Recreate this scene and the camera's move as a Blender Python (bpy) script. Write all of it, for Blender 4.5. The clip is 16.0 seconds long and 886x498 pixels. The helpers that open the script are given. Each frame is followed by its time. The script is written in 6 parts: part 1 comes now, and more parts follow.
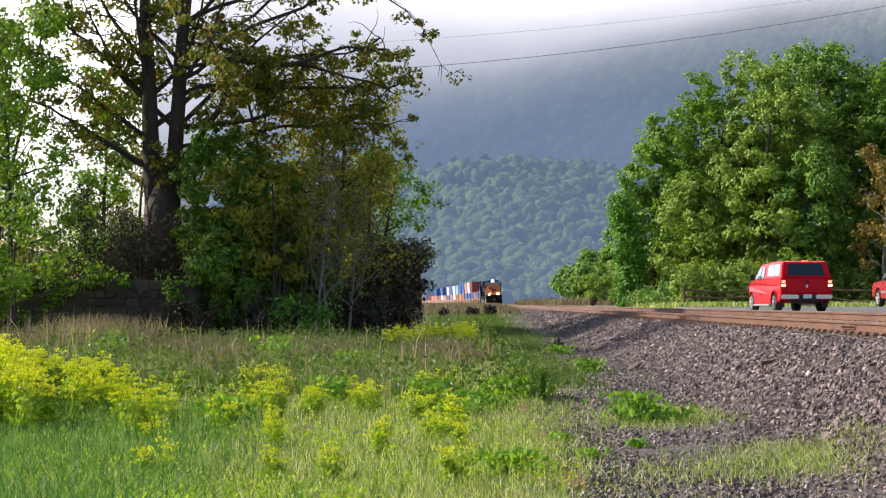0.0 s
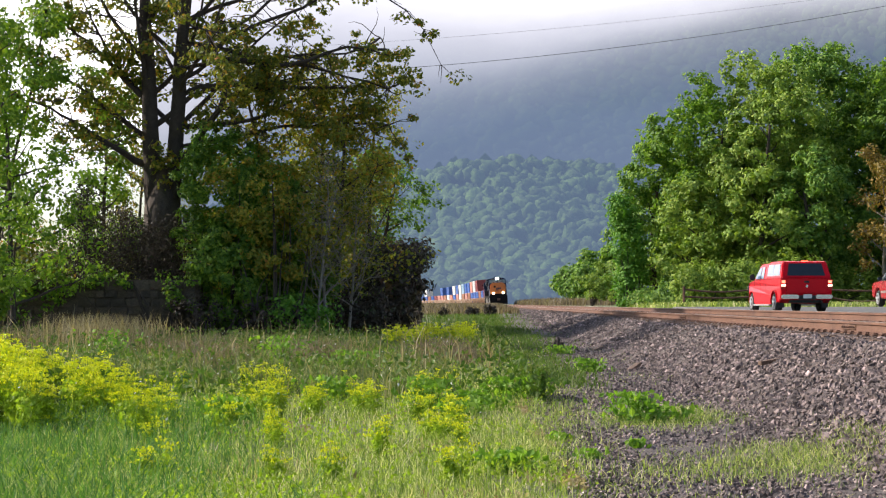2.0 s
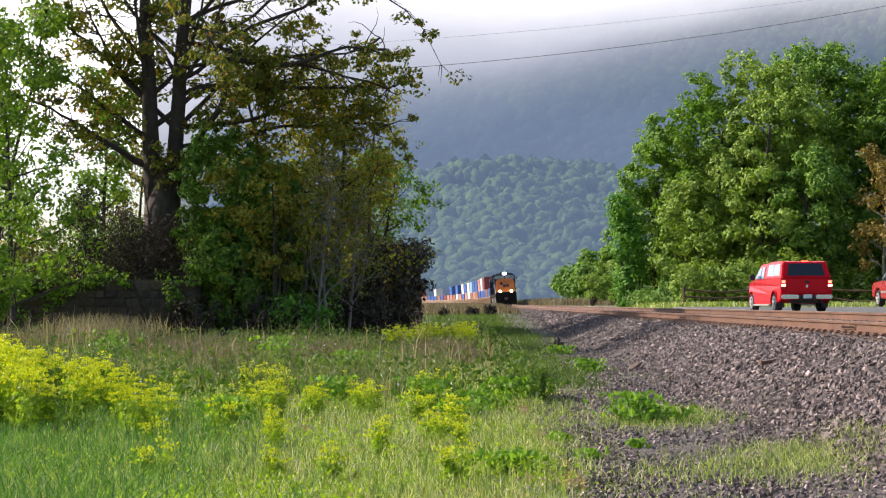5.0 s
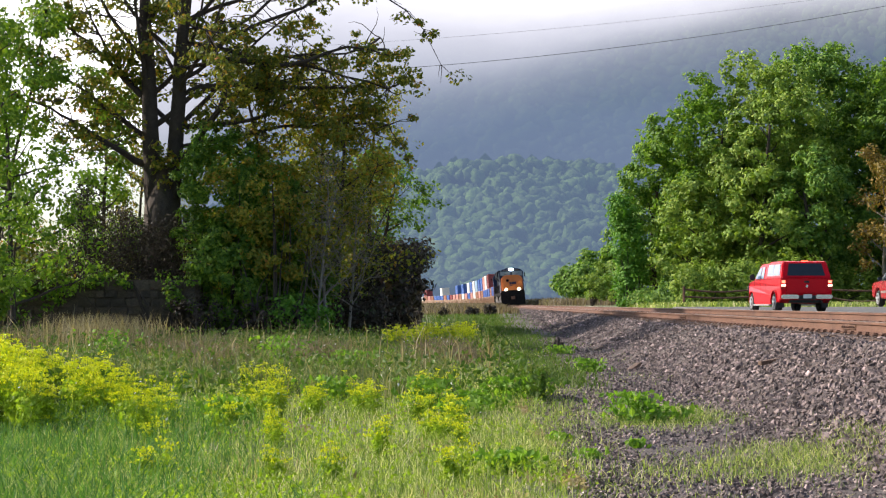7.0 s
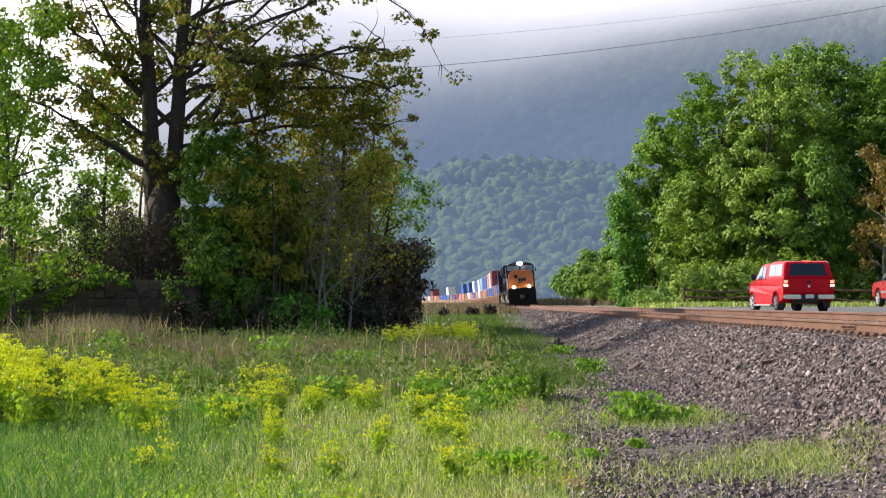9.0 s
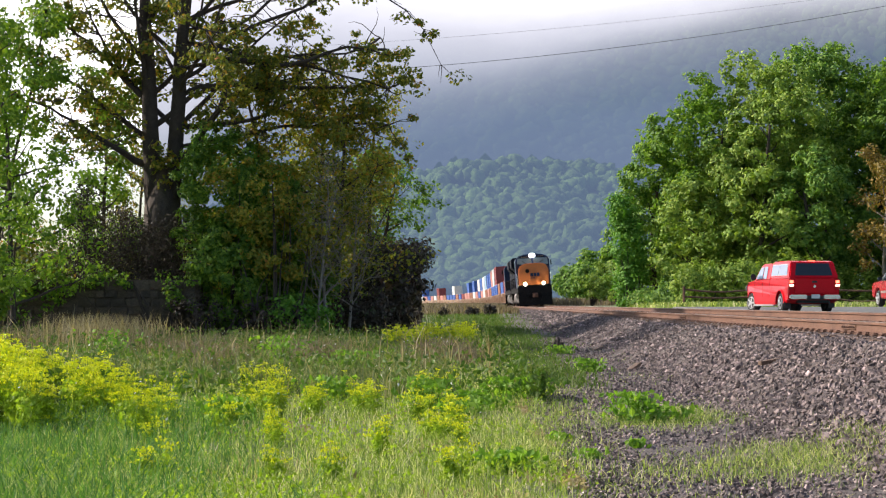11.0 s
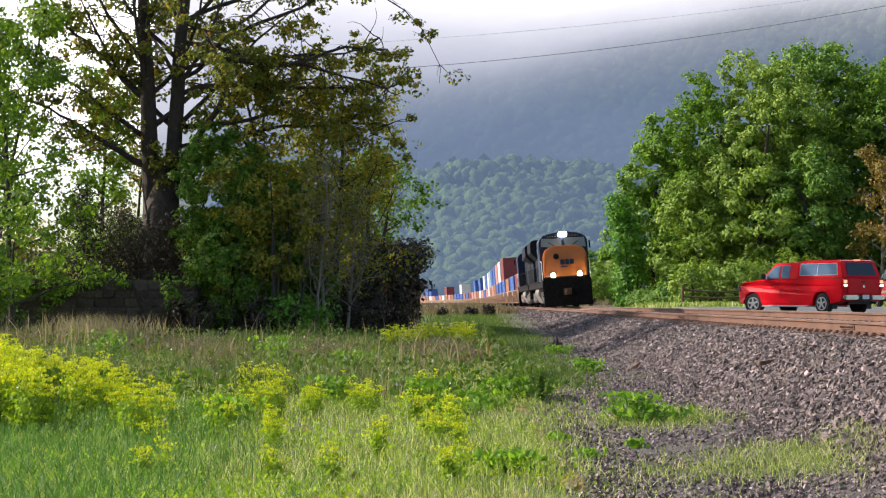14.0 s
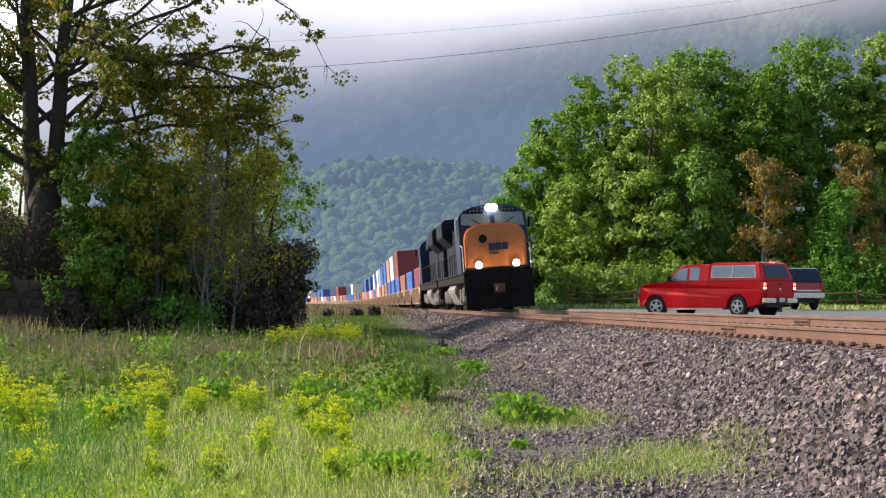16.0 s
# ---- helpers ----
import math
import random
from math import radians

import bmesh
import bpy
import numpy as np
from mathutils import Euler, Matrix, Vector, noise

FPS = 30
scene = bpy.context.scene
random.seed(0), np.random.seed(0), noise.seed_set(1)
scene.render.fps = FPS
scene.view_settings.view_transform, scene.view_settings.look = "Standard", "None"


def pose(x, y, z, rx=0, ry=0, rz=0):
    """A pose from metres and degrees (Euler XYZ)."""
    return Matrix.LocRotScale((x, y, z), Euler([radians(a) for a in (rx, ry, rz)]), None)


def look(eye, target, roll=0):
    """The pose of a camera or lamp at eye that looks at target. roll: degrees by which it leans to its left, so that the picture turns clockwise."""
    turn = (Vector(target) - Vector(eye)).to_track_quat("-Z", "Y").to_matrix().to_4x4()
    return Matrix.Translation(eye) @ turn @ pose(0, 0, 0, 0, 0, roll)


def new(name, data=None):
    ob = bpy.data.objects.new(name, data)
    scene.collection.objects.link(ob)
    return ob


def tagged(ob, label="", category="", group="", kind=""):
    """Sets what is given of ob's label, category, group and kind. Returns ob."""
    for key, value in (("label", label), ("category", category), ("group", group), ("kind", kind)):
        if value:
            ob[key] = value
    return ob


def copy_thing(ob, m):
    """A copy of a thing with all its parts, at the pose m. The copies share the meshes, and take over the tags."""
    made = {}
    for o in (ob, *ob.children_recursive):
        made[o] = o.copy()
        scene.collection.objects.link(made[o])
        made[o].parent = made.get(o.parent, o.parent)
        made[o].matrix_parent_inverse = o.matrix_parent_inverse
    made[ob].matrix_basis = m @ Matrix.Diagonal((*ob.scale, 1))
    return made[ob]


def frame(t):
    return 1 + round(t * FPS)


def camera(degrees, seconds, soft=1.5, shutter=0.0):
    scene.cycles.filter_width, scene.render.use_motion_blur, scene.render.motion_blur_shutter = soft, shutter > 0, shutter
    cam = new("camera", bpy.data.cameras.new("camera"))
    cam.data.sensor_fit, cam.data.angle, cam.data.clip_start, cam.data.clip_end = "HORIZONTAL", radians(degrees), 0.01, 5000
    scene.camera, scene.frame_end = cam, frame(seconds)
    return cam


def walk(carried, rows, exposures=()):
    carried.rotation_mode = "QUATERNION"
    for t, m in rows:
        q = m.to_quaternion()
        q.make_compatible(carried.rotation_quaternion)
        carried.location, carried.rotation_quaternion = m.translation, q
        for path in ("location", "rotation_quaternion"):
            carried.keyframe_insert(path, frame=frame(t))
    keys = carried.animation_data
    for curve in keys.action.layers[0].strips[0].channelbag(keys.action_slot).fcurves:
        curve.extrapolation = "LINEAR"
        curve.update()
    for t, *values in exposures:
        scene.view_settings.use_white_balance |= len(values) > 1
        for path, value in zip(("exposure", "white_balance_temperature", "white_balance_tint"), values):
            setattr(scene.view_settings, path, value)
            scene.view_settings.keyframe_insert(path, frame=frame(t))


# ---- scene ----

def track_x(y):
    """Centre line of the track: straight, then a wide curve to the west."""
    return 6.92 + 0.0092 * y - 1.25e-4 * max(0.0, y - 300.0) ** 2


RAIL = 1.38          # rail head on the centre line
CANT = 0.072         # the line is canted to the west in its curve
EYE = (0.0, 0.0, 1.6)
PITCH = 1.79


def aim(yaw, lift=PITCH, roll=0.0):
    """A pose on the tripod: yaw to the right, in degrees."""
    return pose(*EYE, 0, 0, -yaw) @ pose(0, 0, 0, 90 + lift, 0, 0) @ pose(0, 0, 0, 0, 0, roll)


cam = camera(28.4, 16.0, soft=1.2)
walk(cam, [(0.0, aim(0)), (7.0, aim(0)), (13.6, aim(0)), (13.9, aim(0.02)), (14.1, aim(0.08)),
           (14.3, aim(0.2)), (14.5, aim(0.5)), (14.75, aim(1.1)), (15.0, aim(1.83, PITCH + 0.01, 0.08)), (15.25, aim(2.47, PITCH + 0.02, 0.1)),
           (15.5, aim(3.0, PITCH + 0.03, 0.13)), (15.75, aim(3.44, PITCH + 0.04, 0.16)), (16.0, aim(3.78, PITCH + 0.05, 0.19))],
     exposures=[(0.0, 0.45), (16.0, 0.45)])

# ---- daylight ----
SUN_TO = Vector((-0.965, 0.26, 0.0)).normalized()
SUN_EL = radians(34)
world = bpy.data.worlds.new("world")
scene.world = world
world.use_nodes = True
wn = world.node_tree.nodes
sky = wn.new("ShaderNodeTexSky")
sky.sky_type, sky.sun_disc = "NISHITA", False
sky.sun_elevation = SUN_EL
sky.sun_rotation = math.atan2(SUN_TO.x, SUN_TO.y)
sky.air_density, sky.dust_density = 1.0, 2.0
wn["Background"].inputs["Strength"].default_value = 0.15
world.node_tree.links.new(sky.outputs["Color"], wn["Background"].inputs["Color"])
sun = new("sun", bpy.data.lights.new("sun", "SUN"))
sun.data.energy, sun.data.angle, sun.data.color = 5.0, radians(0.6), (1.0, 0.91, 0.81)
sun.matrix_world = look(tuple(SUN_TO * 50 * math.cos(SUN_EL) + Vector((0, 0, 50 * math.sin(SUN_EL)))), (0, 0, 0))


# ---- materials ----
def tree_of(name):
    m = bpy.data.materials.new(name)
    m.use_nodes = True
    nt = m.node_tree
    return m, nt, nt.nodes["Principled BSDF"], nt.nodes["Material Output"]


def ramp(nt, fac, stops):
    r = nt.nodes.new("ShaderNodeValToRGB")
    el = r.color_ramp.elements
    while len(el) < len(stops):
        el.new(0.5)
    for e, (p, c) in zip(el, stops):
        e.position, e.color = p, (*c, 1)
    nt.links.new(fac, r.inputs["Fac"])
    return r.outputs["Color"]


def noise_tex(nt, vec, scale, detail=4.0, rough=0.6):
    n = nt.nodes.new("ShaderNodeTexNoise")
    n.inputs["Scale"].default_value, n.inputs["Detail"].default_value, n.inputs["Roughness"].default_value = scale, detail, rough
    nt.links.new(vec, n.inputs["Vector"])
    return n.outputs["Fac"]


def mixc(nt, fac, a, b, kind="MIX"):
    m = nt.nodes.new("ShaderNodeMix")
    m.data_type, m.blend_type = "RGBA", kind
    for sock, v in ((m.inputs[0], fac), (m.inputs[6], a), (m.inputs[7], b)):
        if isinstance(v, (int, float)):
            sock.default_value = v
        elif isinstance(v, tuple):
            sock.default_value = (*v, 1)
        else:
            nt.links.new(v, sock)
    return m.outputs[2]


def surf(name, c1, c2, scale=3.0, fine=40.0, rough=0.8, metal=0.0, bump=0.3, vary="", dirt=None, coat=0.0, spread=(0.3, 0.7)):
    """Two scales of variation, a fine relief, and optionally a shade per object or per piece."""
    m, nt, bs, out = tree_of(name)
    tc = nt.nodes.new("ShaderNodeTexCoord").outputs["Object"]
    big, small = noise_tex(nt, tc, scale), noise_tex(nt, tc, fine, 3.0)
    col = ramp(nt, big, [(spread[0], c1), (spread[1], c2)])
    col = mixc(nt, 0.35, col, ramp(nt, small, [(0.3, tuple(0.55 * v for v in c1)), (0.7, tuple(min(1, 1.3 * v) for v in c2))]))
    if dirt:
        col = mixc(nt, ramp(nt, noise_tex(nt, tc, scale * 2.3, 6.0, 0.7), [(0.52, (0, 0, 0)), (0.7, (0.8, 0.8, 0.8))]), col, dirt)
    if vary:
        if vary in ("object", "soft object"):
            r = nt.nodes.new("ShaderNodeObjectInfo").outputs["Random"]
        else:
            r = nt.nodes.new("ShaderNodeNewGeometry").outputs["Random Per Island"]
        if vary.startswith("soft"):
            shades = [(0.0, (0.7, 0.7, 0.7)), (1.0, (1.3, 1.3, 1.25))]
        else:
            shades = [(0.0, (0.3, 0.29, 0.29)), (0.45, (0.75, 0.74, 0.74)), (0.85, (1.3, 1.25, 1.22)), (0.96, (1.8, 1.75, 1.75)), (1.0, (2.5, 2.45, 2.5))]
        col = mixc(nt, 1.0, col, ramp(nt, r, shades), "MULTIPLY")
    nt.links.new(col, bs.inputs["Base Color"])
    bs.inputs["Roughness"].default_value, bs.inputs["Metallic"].default_value = rough, metal
    bs.inputs["Coat Weight"].default_value = coat
    if bump:
        b = nt.nodes.new("ShaderNodeBump")
        b.inputs["Strength"].default_value, b.inputs["Distance"].default_value = bump, 0.02
        nt.links.new(small, b.inputs["Height"])
        nt.links.new(b.outputs["Normal"], bs.inputs["Normal"])
    return m


def leafy(name, stops, through_light=0.3, patch=None, pscale=0.3):
    """Leaves and blades: light passes through them, each piece has its own shade."""
    m, nt, bs, out = tree_of(name)
    r = nt.nodes.new("ShaderNodeNewGeometry").outputs["Random Per Island"]
    col = ramp(nt, r, stops)
    if patch:
        tc = nt.nodes.new("ShaderNodeTexCoord").outputs["Object"]
        col = mixc(nt, ramp(nt, noise_tex(nt, tc, pscale, 3.0), [(0.42, (0, 0, 0)), (0.62, (0.85, 0.85, 0.85))]), col, patch)
    nt.links.new(col, bs.inputs["Base Color"])
    bs.inputs["Roughness"].default_value = 0.6
    bs.inputs["Specular IOR Level"].default_value = 0.3
    tr = nt.nodes.new("ShaderNodeBsdfTranslucent")
    nt.links.new(mixc(nt, 1.0, col, (1.3, 1.35, 0.6), "MULTIPLY"), tr.inputs["Color"])
    mx = nt.nodes.new("ShaderNodeMixShader")
    mx.inputs[0].default_value = through_light
    nt.links.new(bs.outputs[0], mx.inputs[1])
    nt.links.new(tr.outputs[0], mx.inputs[2])
    nt.links.new(mx.outputs[0], out.inputs["Surface"])
    return m


def glow(name, colour, strength):
    m, nt, bs, out = tree_of(name)
    e = nt.nodes.new("ShaderNodeEmission")
    e.inputs["Color"].default_value, e.inputs["Strength"].default_value = (*colour, 1), strength
    nt.links.new(e.outputs[0], out.inputs["Surface"])
    return m


def sheen(name, colour, rough=0.1, metal=0.0):
    return surf(name, colour, tuple(min(1, 1.15 * c) for c in colour), 4, 60, rough, metal, 0.03)


M_TURF = surf("turf", (0.06, 0.09, 0.026), (0.15, 0.155, 0.065), 0.25, 9, 0.95, dirt=(0.24, 0.2, 0.12))
M_CINDER = surf("cinder", (0.04, 0.032, 0.029), (0.13, 0.104, 0.094), 4.0, 40, 0.95, bump=1.0)
M_STONE = surf("ballast_stone", (0.095, 0.07, 0.067), (0.235, 0.188, 0.18), 6, 70, 0.85, vary="island")
M_STONE1 = surf("ballast_stone_single", (0.095, 0.07, 0.067), (0.235, 0.188, 0.18), 6, 70, 0.85, vary="object")
M_RUST = surf("rusty_steel", (0.1, 0.048, 0.032), (0.19, 0.096, 0.062), 0.9, 45, 0.75, 0.15, 0.25, dirt=(0.065, 0.035, 0.027))
M_RAILTOP = surf("polished_rail", (0.42, 0.4, 0.38), (0.6, 0.57, 0.54), 3, 50, 0.3, 0.9, 0.05)
M_DARKRUST = surf("dark_rust", (0.09, 0.05, 0.035), (0.17, 0.09, 0.06), 4, 50, 0.85, 0.1, 0.3)
M_TIE = surf("creosoted_wood", (0.08, 0.05, 0.036), (0.2, 0.125, 0.085), 4, 60, 0.9, 0, 0.5)
M_ASPHALT = surf("asphalt", (0.1, 0.1, 0.1), (0.17, 0.17, 0.165), 0.6, 50, 0.9)
M_BARK = surf("bark", (0.03, 0.022, 0.02), (0.075, 0.056, 0.046), 3, 28, 0.95, 0, 0.8)
M_BOLE = surf("vine_hung_bark", (0.04, 0.03, 0.026), (0.115, 0.09, 0.076), 2, 18, 0.95, 0, 1.0, dirt=(0.03, 0.025, 0.018))
M_PALEBARK = surf("pale_bark", (0.14, 0.12, 0.105), (0.28, 0.245, 0.21), 3, 28, 0.9, 0, 0.5)
M_WALL = surf("rough_stone", (0.05, 0.038, 0.032), (0.13, 0.1, 0.08), 2.2, 25, 0.95, 0, 0.9, vary="soft object", dirt=(0.025, 0.03, 0.017))
M_MORTAR = surf("mortar", (0.06, 0.05, 0.042), (0.12, 0.1, 0.085), 3, 30, 0.95)

L_SPRING = leafy("spring_leaf", [(0, (0.075, 0.155, 0.016)), (0.5, (0.14, 0.25, 0.025)), (1, (0.26, 0.36, 0.04))], 0.4)
L_MAPLE = leafy("dark_leaf", [(0, (0.06, 0.135, 0.018)), (0.6, (0.125, 0.235, 0.026)), (1, (0.26, 0.38, 0.042))], 0.36)
L_OLIVE = leafy("olive_leaf", [(0, (0.075, 0.105, 0.018)), (0.45, (0.14, 0.165, 0.024)), (0.8, (0.25, 0.235, 0.03)), (0.94, (0.36, 0.29, 0.036)), (1, (0.42, 0.18, 0.03))], 0.38)
L_OLIVELIGHT = leafy("light_olive_leaf", [(0, (0.13, 0.16, 0.026)), (0.5, (0.23, 0.25, 0.034)), (0.85, (0.36, 0.3, 0.04)), (1, (0.42, 0.22, 0.036))], 0.42)
L_WOOD = leafy("wood_leaf", [(0, (0.065, 0.145, 0.024)), (0.5, (0.125, 0.24, 0.036)), (1, (0.25, 0.37, 0.06))])
L_LIGHTWOOD = leafy("light_wood_leaf", [(0, (0.105, 0.19, 0.026)), (0.5, (0.19, 0.29, 0.042)), (1, (0.33, 0.41, 0.075))])
L_RUSSET = leafy("russet_leaf", [(0, (0.13, 0.105, 0.026)), (0.5, (0.21, 0.15, 0.033)), (1, (0.29, 0.19, 0.039))])
L_VINE = leafy("vine_leaf", [(0, (0.058, 0.169, 0.016)), (0.6, (0.104, 0.247, 0.023)), (1, (0.169, 0.325, 0.039))])
L_GRASS = leafy("grass_blade", [(0, (0.09, 0.15, 0.035)), (0.4, (0.2, 0.28, 0.065)), (0.75, (0.38, 0.44, 0.14)), (1, (0.66, 0.61, 0.42))], 0.4)
L_LUSH = leafy("lush_grass_blade", [(0, (0.045, 0.125, 0.03)), (0.6, (0.085, 0.195, 0.042)), (0.9, (0.18, 0.3, 0.06)), (1, (0.3, 0.34, 0.14))], 0.4)
L_DRY = leafy("dry_grass_blade", [(0, (0.2, 0.15, 0.09)), (0.5, (0.33, 0.26, 0.16)), (1, (0.48, 0.4, 0.27))], 0.3)
L_BRUSH = leafy("tawny_stalk", [(0, (0.1, 0.075, 0.055)), (0.6, (0.17, 0.13, 0.095)), (1, (0.25, 0.21, 0.15))], 0.3)
L_DULL = leafy("dull_grass_blade", [(0, (0.063, 0.092, 0.027)), (0.5, (0.117, 0.153, 0.054)), (0.8, (0.180, 0.204, 0.081)), (1, (0.288, 0.265, 0.135))], 0.35)
L_YELLOW = leafy("yellow_flower", [(0, (0.34, 0.43, 0.014)), (0.6, (0.54, 0.57, 0.014)), (1, (0.7, 0.66, 0.02))], 0.35)
L_WEED = leafy("weed_leaf", [(0, (0.084, 0.180, 0.018)), (0.6, (0.144, 0.276, 0.030)), (1, (0.240, 0.384, 0.048))], 0.4)
# darker blade colour that paints in the shade of the trees; herbs share it
L_SHADETINT = leafy("shade_tinted_blade", [(0, (0.05, 0.1, 0.016)), (0.6, (0.085, 0.155, 0.022)), (1, (0.16, 0.19, 0.06))], 0.35)
L_MUSTARD = leafy("mustard_leaf", [(0, (0.16, 0.25, 0.018)), (0.6, (0.25, 0.37, 0.028)), (1, (0.37, 0.47, 0.045))], 0.45)
L_DEAD = leafy("withered_leaf", [(0, (0.022, 0.018, 0.015)), (0.6, (0.055, 0.042, 0.033)), (0.9, (0.09, 0.07, 0.055)), (1, (0.04, 0.07, 0.02))], 0.15)
L_HILL = surf("hill_foliage", (0.05, 0.1, 0.02), (0.095, 0.165, 0.03), 0.06, 0.6, 0.95, 0, 1.0, vary="soft island")
L_FARHILL = surf("far_hill_foliage", (0.04, 0.08, 0.018), (0.06, 0.11, 0.024), 0.01, 0.3, 0.95, 0, 0.5)
L_HILL.node_tree.nodes["Bump"].inputs["Distance"].default_value = 1.5
M_FOREST = surf("forest_floor", (0.018, 0.03, 0.012), (0.035, 0.055, 0.02), 0.05, 1.0, 0.95)


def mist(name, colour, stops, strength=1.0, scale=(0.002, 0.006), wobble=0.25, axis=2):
    """A glowing sheet for far cloud or painted haze: its density follows the height on the sheet, broken by noise."""
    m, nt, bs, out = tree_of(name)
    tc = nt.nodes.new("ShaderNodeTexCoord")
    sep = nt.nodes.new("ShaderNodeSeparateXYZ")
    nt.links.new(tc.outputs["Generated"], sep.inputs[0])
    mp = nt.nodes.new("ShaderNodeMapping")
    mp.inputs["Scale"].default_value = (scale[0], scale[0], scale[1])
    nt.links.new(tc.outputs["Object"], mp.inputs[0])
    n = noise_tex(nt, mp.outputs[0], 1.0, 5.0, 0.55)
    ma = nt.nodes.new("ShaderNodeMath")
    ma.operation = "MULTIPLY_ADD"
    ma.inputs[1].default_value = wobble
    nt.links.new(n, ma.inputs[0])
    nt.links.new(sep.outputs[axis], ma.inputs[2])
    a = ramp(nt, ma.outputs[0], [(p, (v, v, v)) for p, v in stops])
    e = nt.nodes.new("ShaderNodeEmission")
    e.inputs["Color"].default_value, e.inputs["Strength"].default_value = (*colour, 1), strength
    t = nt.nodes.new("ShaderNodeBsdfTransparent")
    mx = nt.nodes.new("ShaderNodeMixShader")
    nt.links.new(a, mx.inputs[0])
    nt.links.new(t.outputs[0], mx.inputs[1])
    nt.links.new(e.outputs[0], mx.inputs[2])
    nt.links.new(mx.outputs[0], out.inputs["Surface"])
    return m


# ---- building helpers ----
def npmesh(name, V, F, mat, parent=None, smooth=False):
    """One mesh object from arrays: V (n, 3), F (m, 3 or 4)."""
    V, F = np.asarray(V, np.float32), np.asarray(F, np.int32)
    me = bpy.data.meshes.new(name)
    k = F.shape[1]
    me.vertices.add(len(V))
    me.vertices.foreach_set("co", V.ravel())
    me.loops.add(F.size)
    me.loops.foreach_set("vertex_index", F.ravel())
    me.polygons.add(len(F))
    me.polygons.foreach_set("loop_start", np.arange(0, F.size, k, dtype=np.int32))
    me.polygons.foreach_set("use_smooth", np.full(len(F), smooth))
    me.update(calc_edges=True)
    me.materials.append(mat)
    ob = new(name, me)
    if parent:
        ob.parent = parent
    return ob


def part(name, bm, mat, parent=None, label="", smooth=False):
    me = bpy.data.meshes.new(name)
    bmesh.ops.recalc_face_normals(bm, faces=bm.faces)
    bm.to_mesh(me)
    bm.free()
    for p in me.polygons:
        p.use_smooth = smooth
    me.materials.append(mat)
    ob = new(name, me)
    if parent:
        ob.parent = parent
    return tagged(ob, label)


def empty(name, m=None):
    ob = new(name)
    if m is not None:
        ob.matrix_basis = m
    return ob


def box(x0, x1, y0, y1, z0, z1, bevel=0.0, bm=None, taper=None):
    """A box; taper=(dx, dy) draws its top in on each side."""
    own = bmesh.new()
    bmesh.ops.create_cube(own, size=1)
    tx, ty = taper or (0, 0)
    for v in own.verts:
        top = v.co.z > 0
        sx, sy = (1 if v.co.x > 0 else -1), (1 if v.co.y > 0 else -1)
        v.co = ((x1 if sx > 0 else x0) - (sx * tx if top else 0), (y1 if sy > 0 else y0) - (sy * ty if top else 0), z1 if top else z0)
    if bevel:
        bmesh.ops.bevel(own, geom=list(own.edges), offset=bevel, segments=2, affect="EDGES")
    if bm is None:
        return own
    return join(bm, own)


def join(bm, own):
    me = bpy.data.meshes.new("joined")
    own.to_mesh(me)
    own.free()
    bm.from_mesh(me)
    bpy.data.meshes.remove(me)
    return bm


def tube(p0, p1, r0, r1=None, seg=10, bm=None):
    own = bmesh.new()
    p0, p1 = Vector(p0), Vector(p1)
    d = p1 - p0
    bmesh.ops.create_cone(own, cap_ends=True, segments=seg, radius1=r0, radius2=r0 if r1 is None else r1, depth=d.length)
    bmesh.ops.transform(own, matrix=Matrix.Translation((p0 + p1) / 2) @ d.to_track_quat("Z", "Y").to_matrix().to_4x4(), verts=own.verts)
    if bm is None:
        return own
    return join(bm, own)


def prism(points, axis, a, b, bevel=0.0):
    """A polygon drawn out from a to b. axis x: the points are (y, z); axis y: (x, z)."""
    bm = bmesh.new()
    vs = [bm.verts.new((a, p[0], p[1]) if axis == "x" else (p[0], a, p[1])) for p in points]
    f = bm.faces.new(vs)
    g = bmesh.ops.extrude_face_region(bm, geom=[f])["geom"]
    d = Vector((b - a, 0, 0)) if axis == "x" else Vector((0, b - a, 0))
    bmesh.ops.translate(bm, vec=d, verts=[v for v in g if isinstance(v, bmesh.types.BMVert)])
    if bevel:
        sharp = [e for e in bm.edges if e.calc_face_angle(0) > 0.5]
        bmesh.ops.bevel(bm, geom=sharp, offset=bevel, segments=2, affect="EDGES")
    return bm


# ---- the lie of the land ----
def smooth01(v):
    v = np.clip(v, 0, 1)
    return v * v * (3 - 2 * v)


def field_z(x, y):
    """The low ground west of the track: a hollow near the camera that climbs to the level of the line."""
    x, y = np.asarray(x, float), np.asarray(y, float)
    z = np.interp(y, [0, 14, 30, 50, 70, 100, 150, 250, 4000], [-0.1, 0.0, 0.13, 0.29, 0.45, 0.75, 1.15, 1.2, 1.2])
    return z + 0.05 * np.sin(x * 0.9 + y * 0.31) * np.sin(y * 0.23) * (y < 140) + 0.2 * smooth01((-x - 6) / 14) * (y < 120)


def track_v(y):
    y = np.asarray(y, float)
    return 6.92 + 0.0092 * y - 1.25e-4 * np.maximum(0, y - 300) ** 2


def ground_z(x, y):
    u = np.asarray(x, float) - track_v(y)
    low = field_z(x, y)
    k = np.clip((u + 3.1) / 1.5, 0, 1)
    z = low * (1 - k) + (1.12 + 0.072 * np.clip(u, -1.6, 1.6)) * k
    k2 = np.clip((u - 1.6) / 2.0, 0, 1)
    far = np.clip((np.asarray(y, float) - 70.3) / 2.7, 0, 1)
    return z * (1 - k2) + (1.2 + 0.22 * far) * k2


